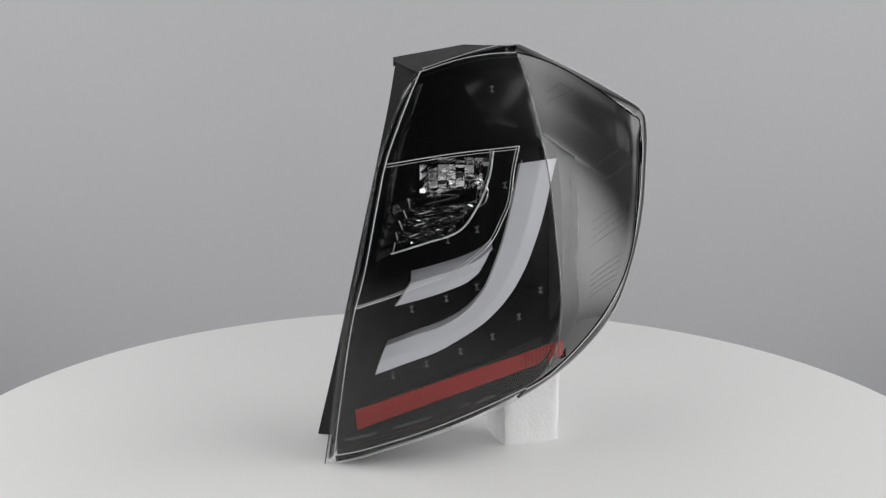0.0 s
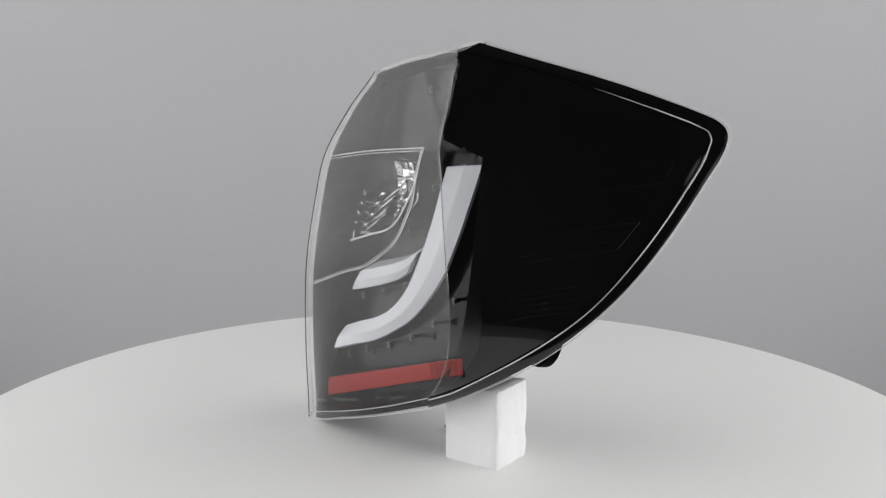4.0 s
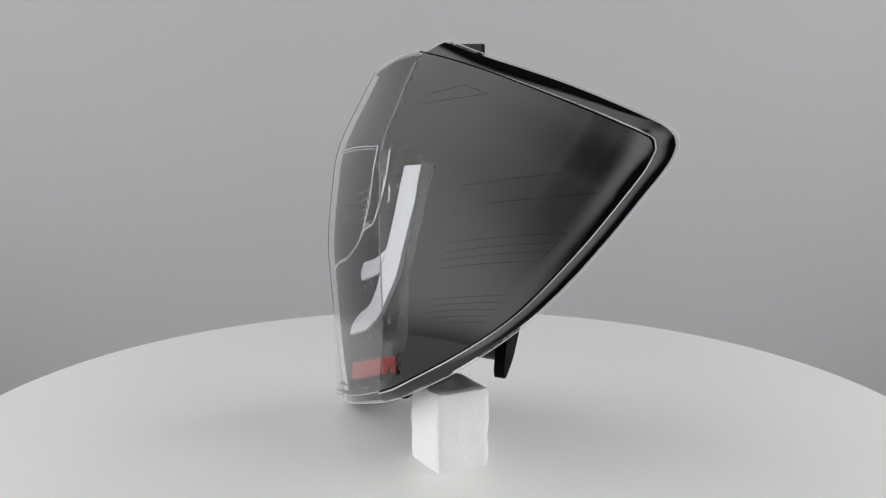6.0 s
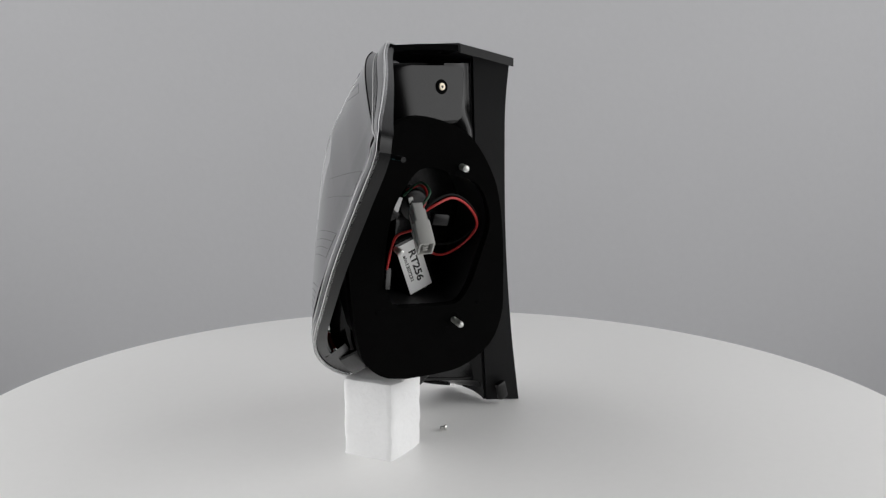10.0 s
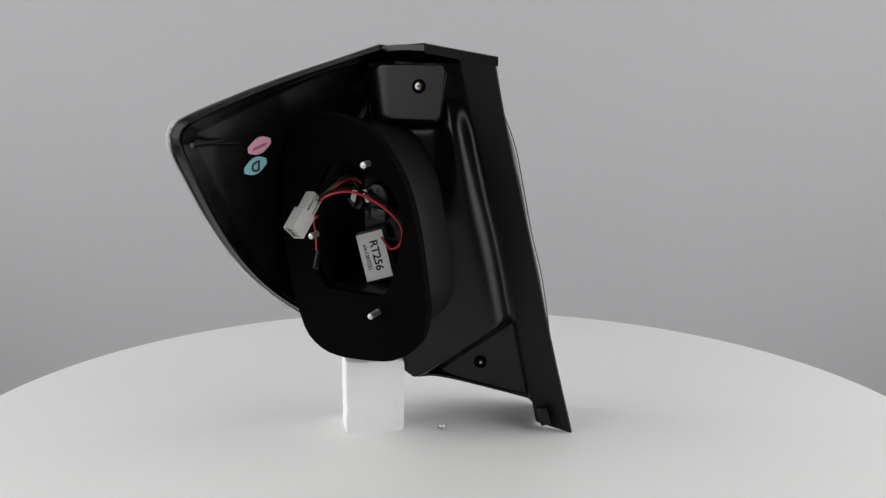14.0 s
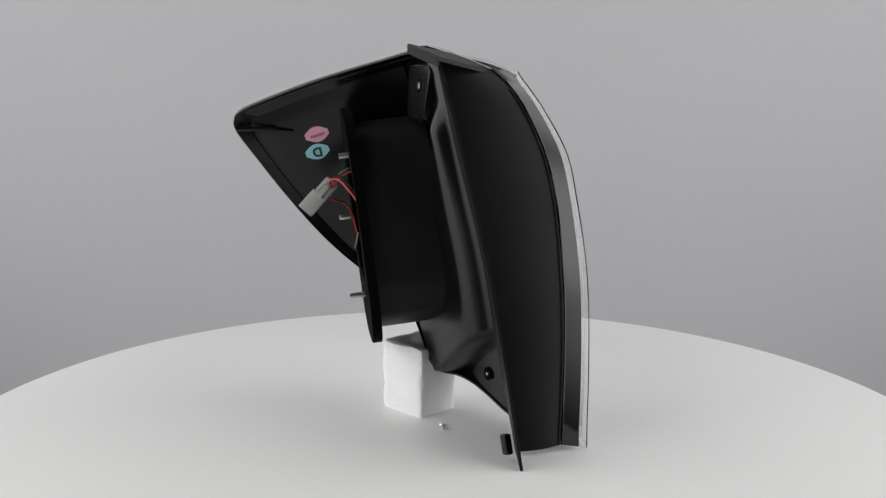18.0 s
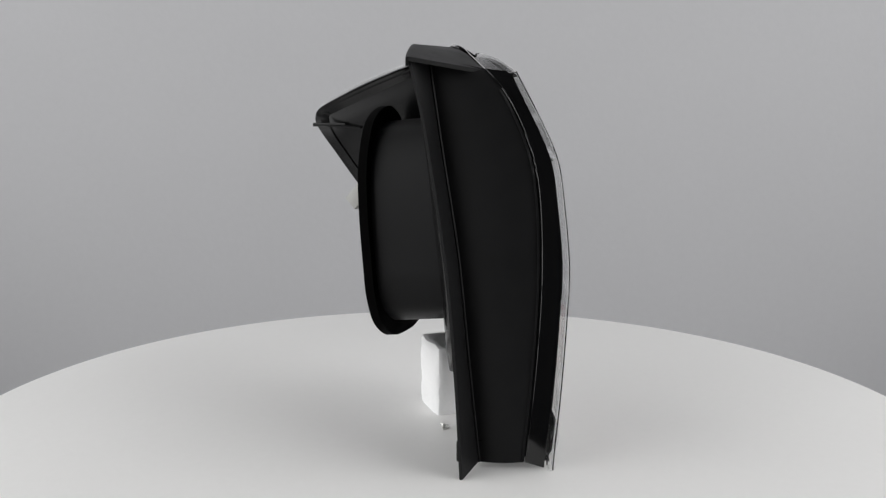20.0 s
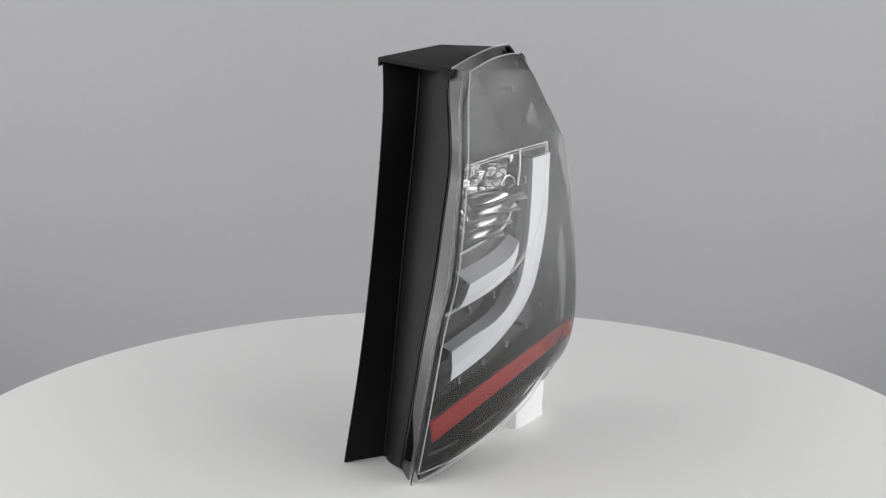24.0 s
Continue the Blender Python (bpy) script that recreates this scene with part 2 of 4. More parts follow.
def loose_screw():
    """A small screw cap left on the table by the axis."""
    thing = tagged(new("small_screw"), "tiny loose silver screw lying on the white table", "screw")
    part("screw_head", rod(0.0045, 0.003, pose(0.0035, 0.0012, 0.0044, 24, 12, 0), 16, 0.0006), ZINC, thing)
    part("screw_shank", rod(0.0018, 0.008, pose(0.0022, -0.0005, 0.0026, 80, 0, 35), 10, 0.0003), ZINC, thing)
    return thing


# ---- lamp shape: curves of the lens, in metres on the turntable, axis at the origin ----
def spline(pts, n):
    """n points on a smooth curve through pts, evenly spaced."""
    p = np.array(pts, float)
    p = np.vstack([2 * p[0] - p[1], p, 2 * p[-1] - p[-2]])
    out = []
    for i in range(1, len(p) - 2):
        a, b, c, d = p[i - 1:i + 3]
        s = np.linspace(0, 1, 24, endpoint=False)[:, None]
        k0, k1, k2 = (max(np.linalg.norm(q), 1e-6) ** 0.5 for q in (b - a, c - b, d - c))
        m1 = ((b - a) / k0 - (c - a) / (k0 + k1) + (c - b) / k1) * k1
        m2 = ((c - b) / k1 - (d - b) / (k1 + k2) + (d - c) / k2) * k1
        out.append((2 * s**3 - 3 * s**2 + 1) * b + (s**3 - 2 * s**2 + s) * m1 + (3 * s**2 - 2 * s**3) * c + (s**3 - s**2) * m2)
    q = np.vstack(out + [p[-2:-1]])
    d = np.concatenate([[0], np.cumsum(np.linalg.norm(np.diff(q, axis=0), axis=1))])
    t = np.linspace(0, d[-1], n)
    return np.stack([np.interp(t, d, q[:, k]) for k in range(q.shape[1])], 1)

NU, NV, NS = 49, 81, 61
LEFT = spline([(-.0262, -.0725, .4035), (-.038, -.0860, .375), (-.059, -.1125, .3155), (-.0675, -.1190, .2726), (-.081, -.1245, .2031), (-.0925, -.1215, .1595), (-.107, -.114, .0689), (-.1150, -.107, .011)], NV)
RIDGE = spline([(.0715, -.0385, .4232), (.0799, -.0518, .398), (.0905, -.069, .360), (.0969, -.0809, .333), (.1047, -.0834, .295), (.111, -.0847, .247), (.1178, -.0845, .192), (.1195, -.0835, .155), (.115, -.0845, .120), (.103, -.0855, .096), (.085, -.083, .0775)], NV)
TOP_FRONT = spline([(-.0262, -.0725, .4035), (.014, -.058, .416), (.045, -.047, .4215), (.0715, -.0385, .4232)], NU)
TOP_SIDE = spline([(.0715, -.0385, .4232), (.0910, -.0240, .4195), (.1271, .0136, .4066), (.1613, .0543, .3894), (.1933, .0949, .3715), (.2136, .122, .3588), (.2261, .1374, .3512), (.2350, .1440, .3460), (.2376, .1456, .3373)], NS)
LOWER = spline([(.2376, .1456, .3373), (.2358, .1384, .3207), (.2328, .1159, .2892), (.2288, .0963, .2627), (.2235, .0729, .2343), (.2175, .0535, .2120), (.2085, .0335, .1880), (.196, .0115, .166), (.1795, -.0105, .1463), (.160, -.032, .1271), (.1369, -.0535, .1081), (.1085, -.0725, .0885), (.085, -.083, .0775)], NV)
BOTTOM = spline([(-.1150, -.107, .011), (-.09, -.118, .0195), (-.0689, -.1195, .0265), (-.0267, -.1135, .038), (.0252, -.1005, .0545), (.0689, -.088, .071), (.085, -.083, .0775)], NU)
BACK_LEFT = spline([(-.0255, -.0402, .4062), (-.0406, -.0564, .3884), (-.0538, -.0773, .3485), (-.0625, -.0894, .3141), (-.074, -.0951, .2709), (-.0875, -.0966, .2002), (-.0994, -.0933, .1371), (-.1089, -.0872, .0678), (-.1165, -.0804, .0078)], NV)
RIM_TOP = spline([(-.0255, -.0402, .4062), (.02, -.026, .4215), (.055, -.018, .431), (.0760, -.010, .4340)], NU)
RIM_SIDE = spline([(.0760, -.010, .4340), (.0912, .002, .4283), (.1096, .0221, .4195), (.1453, .0629, .4050), (.1819, .1014, .3890), (.2067, .1257, .3768), (.2314, .1493, .3639), (.2400, .1585, .3580), (.2463, .1638, .3500), (.2483, .1650, .3421)], NS)
RIM_LOWER = spline([(.2483, .1650, .3421), (.2490, .1625, .3340), (.2485, .1560, .3225), (.2445, .1354, .295), (.2389, .1095, .2598), (.2290, .078, .2190), (.2150, .0484, .1839), (.2001, .0185, .1557), (.1843, -.0047, .1341), (.166, -.0232, .1164), (.1337, -.0478, .0931), (.0967, -.0687, .0712), (.075, -.0765, .062)], NV)
RIM_BOTTOM = spline([(-.1135, -.1080, .0035), (-.095, -.1095, .0075), (-.055, -.1095, .0205), (-.012, -.1062, .0334), (.040, -.093, .0500), (.075, -.0765, .062)], NU)

def relax(c, k):
    c = c.copy()
    for _ in range(k):
        c[1:-1] = 0.5 * c[1:-1] + 0.25 * (c[:-2] + c[2:])
    return c

LEFT, BACK_LEFT, RIDGE = relax(LEFT, 5), relax(BACK_LEFT, 5), relax(RIDGE, 8)
LOWER[12:] = relax(LOWER, 25)[12:]
RIM_LOWER[12:] = relax(RIM_LOWER, 25)[12:]
TOP_SIDE[:44] = relax(TOP_SIDE, 40)[:44]
RIM_SIDE[:44] = relax(RIM_SIDE, 40)[:44]
BOTTOM, RIM_BOTTOM = relax(BOTTOM, 12), relax(RIM_BOTTOM, 12)

def coons(top, bottom, left, right, pt=1.0, pb=1.0):
    """A patch between four curves. pt, pb: how fast the sweep of the top and bottom curves dies away inside."""
    u = np.linspace(0, 1, len(top))[None, :, None]
    v = np.linspace(0, 1, len(left))[:, None, None]
    dt = top[None] - (1 - u) * top[0] - u * top[-1]
    db = bottom[None] - (1 - u) * bottom[0] - u * bottom[-1]
    return (1 - u) * left[:, None] + u * right[:, None] + (1 - v) ** pt * dt + v ** pb * db

def normals(g):
    n = np.cross(np.gradient(g, axis=1), np.gradient(g, axis=0))
    n /= np.linalg.norm(n, axis=2, keepdims=True) + 1e-12
    return n

def bulge(g, out, amount, pu=1.0, pv=1.0):
    u = np.linspace(0, 1, g.shape[1])[None, :, None]
    v = np.linspace(0, 1, g.shape[0])[:, None, None]
    return g + np.array(out) * amount * (4 * u * (1 - u)) ** pu * (4 * v * (1 - v)) ** pv

FRONT = bulge(coons(TOP_FRONT, BOTTOM, LEFT, RIDGE, 2, 2.5), (0.1, -1, 0), 0.002, 1, 0.5)
SIDE = bulge(coons(TOP_SIDE, np.repeat(LOWER[-1:], NS, 0), RIDGE, LOWER, 5), (.88, -.47, 0), 0.0015, 1, 0.5)
fall = np.clip((np.arange(NV) / (NV - 1) - .9) / .1, 0, 1)[:, None] ** 2
OUT_LEFT = LEFT + np.array((-.0076, -.0006, 0)) * np.clip(np.arange(NV) / 8, .15, 1)[:, None] + fall * np.array((-.002, 0, -.0085))


# ---- the lamp ----
def depth_field(x, z):
    """How far back the dark bezel lies behind the front lens."""
    return -0.1034 + 0.0694 * x + 0.1126 * z + 0.7437 * x * x + 0.2525 * x * z - 0.0215 * z * z


def smooth_step(a, b, x):
    """0 at a, 1 at b, easing between."""
    k = np.clip((x - a) / (b - a), 0, 1)
    return k * k * (3 - 2 * k)


N_FRONT, N_SIDE = normals(FRONT), normals(SIDE)
if N_FRONT[40, 20, 1] > 0:
    N_FRONT = -N_FRONT
if N_SIDE[20, 30, 0] < 0:
    N_SIDE = -N_SIDE
N_SIDE[-6:] = N_SIDE[-7]
ROW = np.arange(NV)
# where across the side face the black panel begins: at the ridge above the recess, further out below
CUT = np.where(ROW <= 20, 1.0, 17 + 19 * smooth_step(44, 72, ROW))


def side_part(a, b, n, deep=0.0):
    """Part of the side face between the columns a and b of each row, deep metres behind the surface."""
    col = a[:, None] + (b - a)[:, None] * np.linspace(0, 1, n)[None]
    j = np.clip(col.astype(int), 0, NS - 2)
    k = (col - j)[..., None]
    i = ROW[:, None]
    return SIDE[i, j] * (1 - k) + SIDE[i, j + 1] * k - deep * (N_SIDE[i, j] * (1 - k) + N_SIDE[i, j + 1] * k)


PN = np.array([0.3291, 0.9374, -0.1137])   # the mounting plate faces this way
PU = np.array([0.9435, -0.3312, 0.0])
PV = np.array([0.0377, 0.1073, 0.9935])


def plate(a, b, c):
    return a * PU + b * PV + c * PN


def facing(g, out):
    """The sheet over g with its faces turned to out."""
    n = normals(g)
    return sheet(g, flip=bool((n * np.array(out)).sum(2).mean() < 0))


def rim_band(a, b, k=4):
    """A curved band from the curve a to the curve b."""
    s = np.linspace(0, 1, k + 1)[:, None, None]
    return a[None] * (1 - s) + b[None] * s


def lens(lamp):
    ob = part("lens", facing(FRONT, (0, -1, 0)), LENS, lamp, "clear glossy polycarbonate outer lens")
    ob.visible_shadow = False
    made = [ob]
    # the side face is clear as far as the recess; past it, black moulding under the same smooth skin
    made.append(part("lens_side", facing(side_part(CUT * 0, CUT, 19), (1, -.5, 0)), LENS, lamp, "clear glossy side face of the lens"))
    for g, out in ((FRONT - N_FRONT * 0.003, (0, -1, 0)), (side_part(CUT * 0, CUT, 19, 0.003), (1, -.5, 0))):
        made.append(part("lens_inner_face", facing(g, out), LENS_INNER, ob))
    # the edges: a turned-back wall on one side, a flat flange round the rest
    k = np.linspace(0, 1, 6)[:, None, None]
    lip = rim_band(LEFT, OUT_LEFT, 5) + np.array((0, -.0012, 0)) * 4 * k * (1 - k)
    turn = OUT_LEFT * .68 + BACK_LEFT * .32
    bands = [("lens_lip", lip, (-.2, -1, 0)), ("lens_return", rim_band(OUT_LEFT, turn), (-1, -.2, 0))]
    for a, b, n, out in ((TOP_FRONT, RIM_TOP, N_FRONT[0], (0, 0, 1)), (BOTTOM, RIM_BOTTOM, N_FRONT[-1], (0, 0, -1))):
        d = b - a
        back = (d * n).sum(1, keepdims=True) * n
        mid = a + back * .92 + (d - back) * .16
        bands += [("lens_step", rim_band(a, mid), out), ("lens_flange", rim_band(mid, b), tuple(n.mean(0)))]
    for name, g, out in bands:
        n = normals(g)
        if (n * np.array(out)).sum(2).mean() < 0:
            n = -n
        made.append(part(name, facing(g, out), LENS, ob))
        made.append(part(name + "_inner", facing(g - n * 0.0024, out), LENS_INNER, ob))
        if name not in ("lens_lip", "lens_return"):
            h = g - n * 0.0040
            part("rim_backing", solid(slab(h, h - n * 0.0016)), PANEL, lamp)
    wall = rim_band(turn, BACK_LEFT)
    part("return_wall", solid(slab(wall, wall + np.array((.0025, 0, 0)))), COATED, lamp, "smooth dark turned-back wall of the lens")
    # a narrow step and a broad smooth flange along the side face
    for a, b, n in ((TOP_SIDE, RIM_SIDE, N_SIDE[0]), (LOWER, RIM_LOWER, N_SIDE[:, -1])):
        d = b - a
        back = (d * n).sum(1, keepdims=True) * n
        a2 = a + back * .6 + (d - back) * .10
        step = rim_band(a, a2, 2)
        part("rim_step", solid(slab(step, step - n[None] * .002)), COATED, lamp)
        part("rim_seam", tube(a + n * .0001, .0007, 6), GASKET, lamp)
        q = np.linspace(0, 1, 7)[:, None, None]
        flange = a2[None] + (b - a2)[None] * q + n[None] * .0010 * np.sin(np.pi * q)
        part("rim_flange", solid(slab(flange[:6], flange[:6] - n[None] * .003)), COATED, lamp, "smooth flange round the side face")
        clear = part("clear_rim", solid(slab(flange[5:] - n[None] * .0004, flange[5:] - n[None] * .0030)), LENS, lamp, "clear outer strip of the flange")
        made.append(clear)
        made.append(part("lens_bead", tube(a2 + n * .0006, .0007, 6), BEAD, ob))
    # the bead along the edge of the face
    loop = np.vstack([BOTTOM[::-1][:-1], LEFT[::-1][:-1], TOP_FRONT])
    made.append(part("lens_bead", tube(loop, 0.0004, 6), BEAD, ob))
    rim = np.vstack([RIM_TOP[:-1], RIM_SIDE[:-1], RIM_LOWER[:-1], RIM_BOTTOM[::-1]])
    made.append(part("lens_bead", tube(rim, 0.0004, 6), BEAD, ob))
    part("return_edge", tube(BACK_LEFT, 0.0008, 8), COATED, lamp)
    made.append(part("lens_ridge", tube(RIDGE[2:-2] + np.array((0.0002, .0009, 0)), 0.0009, 8), RIDGE_SKIN, ob, "fold of the lens with its dark line tinted in"))
    made.append(part("lens_edge", tube(OUT_LEFT, 0.0007, 6), DARK_EDGE, ob, "edge of the clear lens, tinted dark in place of refraction"))
    tab = spline([(-.1175, -.1080, .0085), (-.1225, -.1085, .0045), (-.1235, -.1070, .0022), (-.1195, -.1040, .0022), (-.1140, -.1060, .0035)], 12)
    made.append(part("locating_tab", tube(tab, 0.0018, 8), LENS_EDGE, ob, "clear plastic locating tab"))
    for o in made:
        o.visible_shadow = False


def bezel(lamp):
    """The black inner frame behind the lens."""
    u = np.linspace(0, 1, NU)[None, :]
    v = np.linspace(0, 1, NV)[:, None]
    near = np.minimum(smooth_step(0, 0.07, u), np.minimum(smooth_step(0, 0.03, v), smooth_step(0, 0.035, 1 - v)))
    x, z = FRONT[..., 0], FRONT[..., 2]
    flat, under = depth_field(x, z) + 0.020, FRONT[..., 1] + 0.008
    deep = (flat + under + np.sqrt((flat - under) ** 2 + 0.012 ** 2)) / 2
    deep = np.maximum(deep, depth_field(x, z) + .006 + .036 * hollow(x, z) * (hollow(x, z) > .02))
    close = FRONT - N_FRONT * 0.0055
    g = close.copy()
    g[..., 1] = close[..., 1] * (1 - near) + deep * near
    # past the ridge, back into the recess beside the side face
    extra = []
    for k in range(1, 9):
        col = g[:, -1].copy()
        s = k / 8
        goal = side_part(np.maximum(CUT, 17), np.maximum(CUT, 17), 1, 0.006)[:, 0]
        goal[:, 1] = np.maximum(goal[:, 1], col[:, 1])
        sunk = col * (1 - s) + goal * s + np.array((-.3, 1, 0)) * .016 * math.sin(math.pi * s) ** 0.7
        shut = col + np.array((.0005, .0003, 0)) * k
        w = smooth_step(.322, .330, col[:, 2])[:, None]
        extra.append(sunk * (1 - w) + shut * w)
    g = np.concatenate([g, np.stack(extra, 1)], 1)
    n = normals(g)
    if n[40, 20, 1] > 0:
        n = -n
    bez = part("bezel", solid(slab(g, g + np.array((0, .003, 0)))), BEZEL, lamp, "glossy black inner bezel")
    part("side_panel", solid(slab(side_part(CUT, CUT * 0 + NS - 1, 61), side_part(CUT, CUT * 0 + NS - 1, 61, 0.0070))), COATED, lamp, "smooth black side panel of the lens")
    # faint edges of a shallow rectangle on the upper panel
    for pts in ([(-.0478, .3322), (-.010, .3370), (.0250, .3418)], [(-.0478, .3322), (-.0370, .3520), (-.0255, .3735)], [(-.040, .3645), (-.012, .3680), (.010, .3709)]):
        p = spline([(q, depth_field(q, w) + .0195, w) for q, w in pts], 16)
        part("panel_edge", tube(p, .0007, 6), BEZEL, bez)
    # shallow moulded louvre lines
    lines = [(.275, .433, .0875, .90), (.3375, .433, .15, .915), (.0875, .90, .15, .915), (.425, .467, .2625, .915), (.452, .467, .290, .91), (.476, .467, .318, .905), (.50, .467, .35, .90), (.2625, .915, .35, .90),
             (.5875, .517, .4625, .885), (.606, .53, .485, .89), (.625, .54, .507, .90), (.644, .555, .529, .91), (.6625, .567, .55, .915), (.10, .133, .05, .25), (.05, .25, .05, .35), (.1375, .10, .05, .35)]
    for v0, u0, v1, u1 in lines:
        k = np.linspace(0, 1, 4)
        p = []
        for a, b in zip((u0 + (u1 - u0) * k) * (NS - 1), (v0 + (v1 - v0) * k) * (NV - 1)):
            i, j = min(int(b), NV - 2), min(int(a), NS - 2)
            e, d = b - i, a - j
            at = [(S[i, j] * (1 - d) + S[i, j + 1] * d) * (1 - e) + (S[i + 1, j] * (1 - d) + S[i + 1, j + 1] * d) * e for S in (SIDE, N_SIDE)]
            p.append(at[0] - at[1] * 0.0001)
        part("louvre_line", tube(spline(p, 14), 0.0003, 6), BLACK, lamp, "shallow dull louvre line")


def ribbon(lamp, name, a, b, mat, label, high=0.004, n=60, cols=9, peak=0.0):
    """A bar with a rounded face between the edge curves a and b."""
    A, B = spline(a, n), spline(b, n)
    s = np.linspace(0, 1, cols)[None, :, None]
    g = A[:, None] * (1 - s) + B[:, None] * s
    nn = normals(g)
    if nn[n // 2, cols // 2, 1] > 0:
        nn = -nn
    tent = np.minimum(np.minimum(s / peak, (1 - s) / (1 - peak)), 1) if peak else 1 - (2 * s - 1) ** 4
    g2 = g + nn * high * tent
    return part(name, solid(slab(g2, g - nn * 0.005)), mat, lamp, label)


J_INNER = [(.0767, -.0553, .3102), (.0715, -.0605, .2831), (.0654, -.0655, .2547), (.0594, -.0700, .2318), (.0517, -.0745, .2088), (.0385, -.080, .1798), (.0186, -.0845, .158), (-.0049, -.0880, .1444), (-.0339, -.090, .1345), (-.0623, -.092, .1237)]
J_OUTER = [(.1158, -.0417, .3145), (.1095, -.0468, .2883), (.1014, -.0542, .254), (.0923, -.0599, .2252), (.0818, -.0647, .199), (.0659, -.0724, .173), (.0434, -.0785, .1489), (.0207, -.0840, .1336), (-.0078, -.0905, .1184), (-.0348, -.097, .1096), (-.072, -.1025, .0974)]
SHORT_UPPER = [(.0473, -.0685, .2232), (.036, -.074, .214), (.018, -.079, .2055), (-.010, -.084, .197), (-.036, -.088, .190)]
SHORT_LOWER = [(.0345, -.0745, .1985), (.022, -.078, .189), (.004, -.083, .182), (-.022, -.0875, .174), (-.052, -.0895, .166)]


def light_guides(lamp):
    for inner, outer, name, high, wall in ((J_INNER, J_OUTER, "milky white J-shaped light guide bar", .0025, (.006, .048, .004)), (SHORT_UPPER, SHORT_LOWER, "short milky white light guide bar", .002, (.000, .034, .012))):
        bar = ribbon(lamp, "light_bar", inner, outer, DIFFUSER, name, high, 80, 21, 0.55)
        # its white inner flank, backed by black
        p = spline(inner, 60)
        w = rim_band(p + np.array((0, .001, 0)), p + np.array(wall), 3)
        part("bar_flank", solid(slab(w, w + np.array((.0012, 0, -.0012)))), DIFFUSER, bar)
        w = rim_band(p + np.array((.003, .004, -.003)), p + np.array(wall) + np.array((.003, .003, -.003)), 3)
        part("flank_backing", solid(slab(w, w + np.array((.0012, 0, -.0012)))), BEZEL, bar)
    strip = ribbon(lamp, "red_reflector", [(-.0935, -.0975, .0563), (.0148, -.0845, .0912), (.1231, -.0715, .1262)], [(-.0915, -.0995, .0362), (.0167, -.0855, .0730), (.1248, -.0705, .1098)], RED, "dark red ribbed reflector strip", 0.0006, 60)
    for k in range(11):
        q = .80 + .018 * k
        lo, hi = np.array((-.0915 + .2163 * q, -.0995 + .029 * q, .0362 + .0736 * q)), np.array((-.0935 + .2166 * q, -.0975 + .026 * q, .0563 + .0699 * q))
        part("reflector_rib", tube([tuple(lo + np.array((0, -.0008, .001))), tuple(hi + np.array((0, -.0008, -.001)))], .0010, 6), RED, strip)
    frame_ = [(-.0950, -.0960, .0583), (.0148, -.0830, .0932), (.1246, -.0700, .1282), (.1263, -.0690, .1078), (.0167, -.0840, .0710), (-.0930, -.0980, .0342)]
    part("reflector_frame", tube(np.vstack([spline(frame_[:3], 24), spline(frame_[3:], 24)]), .0012, 6, True), BEZEL, strip)


def island(lamp):
    """The silver-edged clear window of the reversing lamp."""
    top = spline([(-.0592, -.1098, .3137), (.0062, -.0985, .3235), (.0735, -.0815, .3300)], 30)
    curve = spline([(.0735, -.0815, .3300), (.0686, -.0856, .3062), (.0643, -.0896, .2735), (.0573, -.0925, .2561), (.0460, -.0967, .2347), (.0255, -.1029, .2165), (.0042, -.1085, .2031), (-.0261, -.1150, .1929), (-.0523, -.1185, .1828), (-.0896, -.1165, .1698)], 70)
    for p, gap in ((top, (0, 0, -.0028)), (curve, (-.0024, 0, .0012))):
        part("silver_line", tube(p, 0.0005, 6), SILVER, lamp, "thin silver trim line")
        part("silver_line", tube(p + np.array(gap), 0.0003, 6), SILVER, lamp, "thin silver trim line")
        if p is curve:
            continue
        back = p.copy()
        back[:, 1] = np.maximum(p[:, 1] + .004, depth_field(p[:, 0], p[:, 2]) + .004)
        w = rim_band(p + np.array((0, .0008, 0)), back, 3)
        part("window_wall", solid(slab(w, w + np.array((-.0012, 0, -.0008)))), BEZEL, lamp)


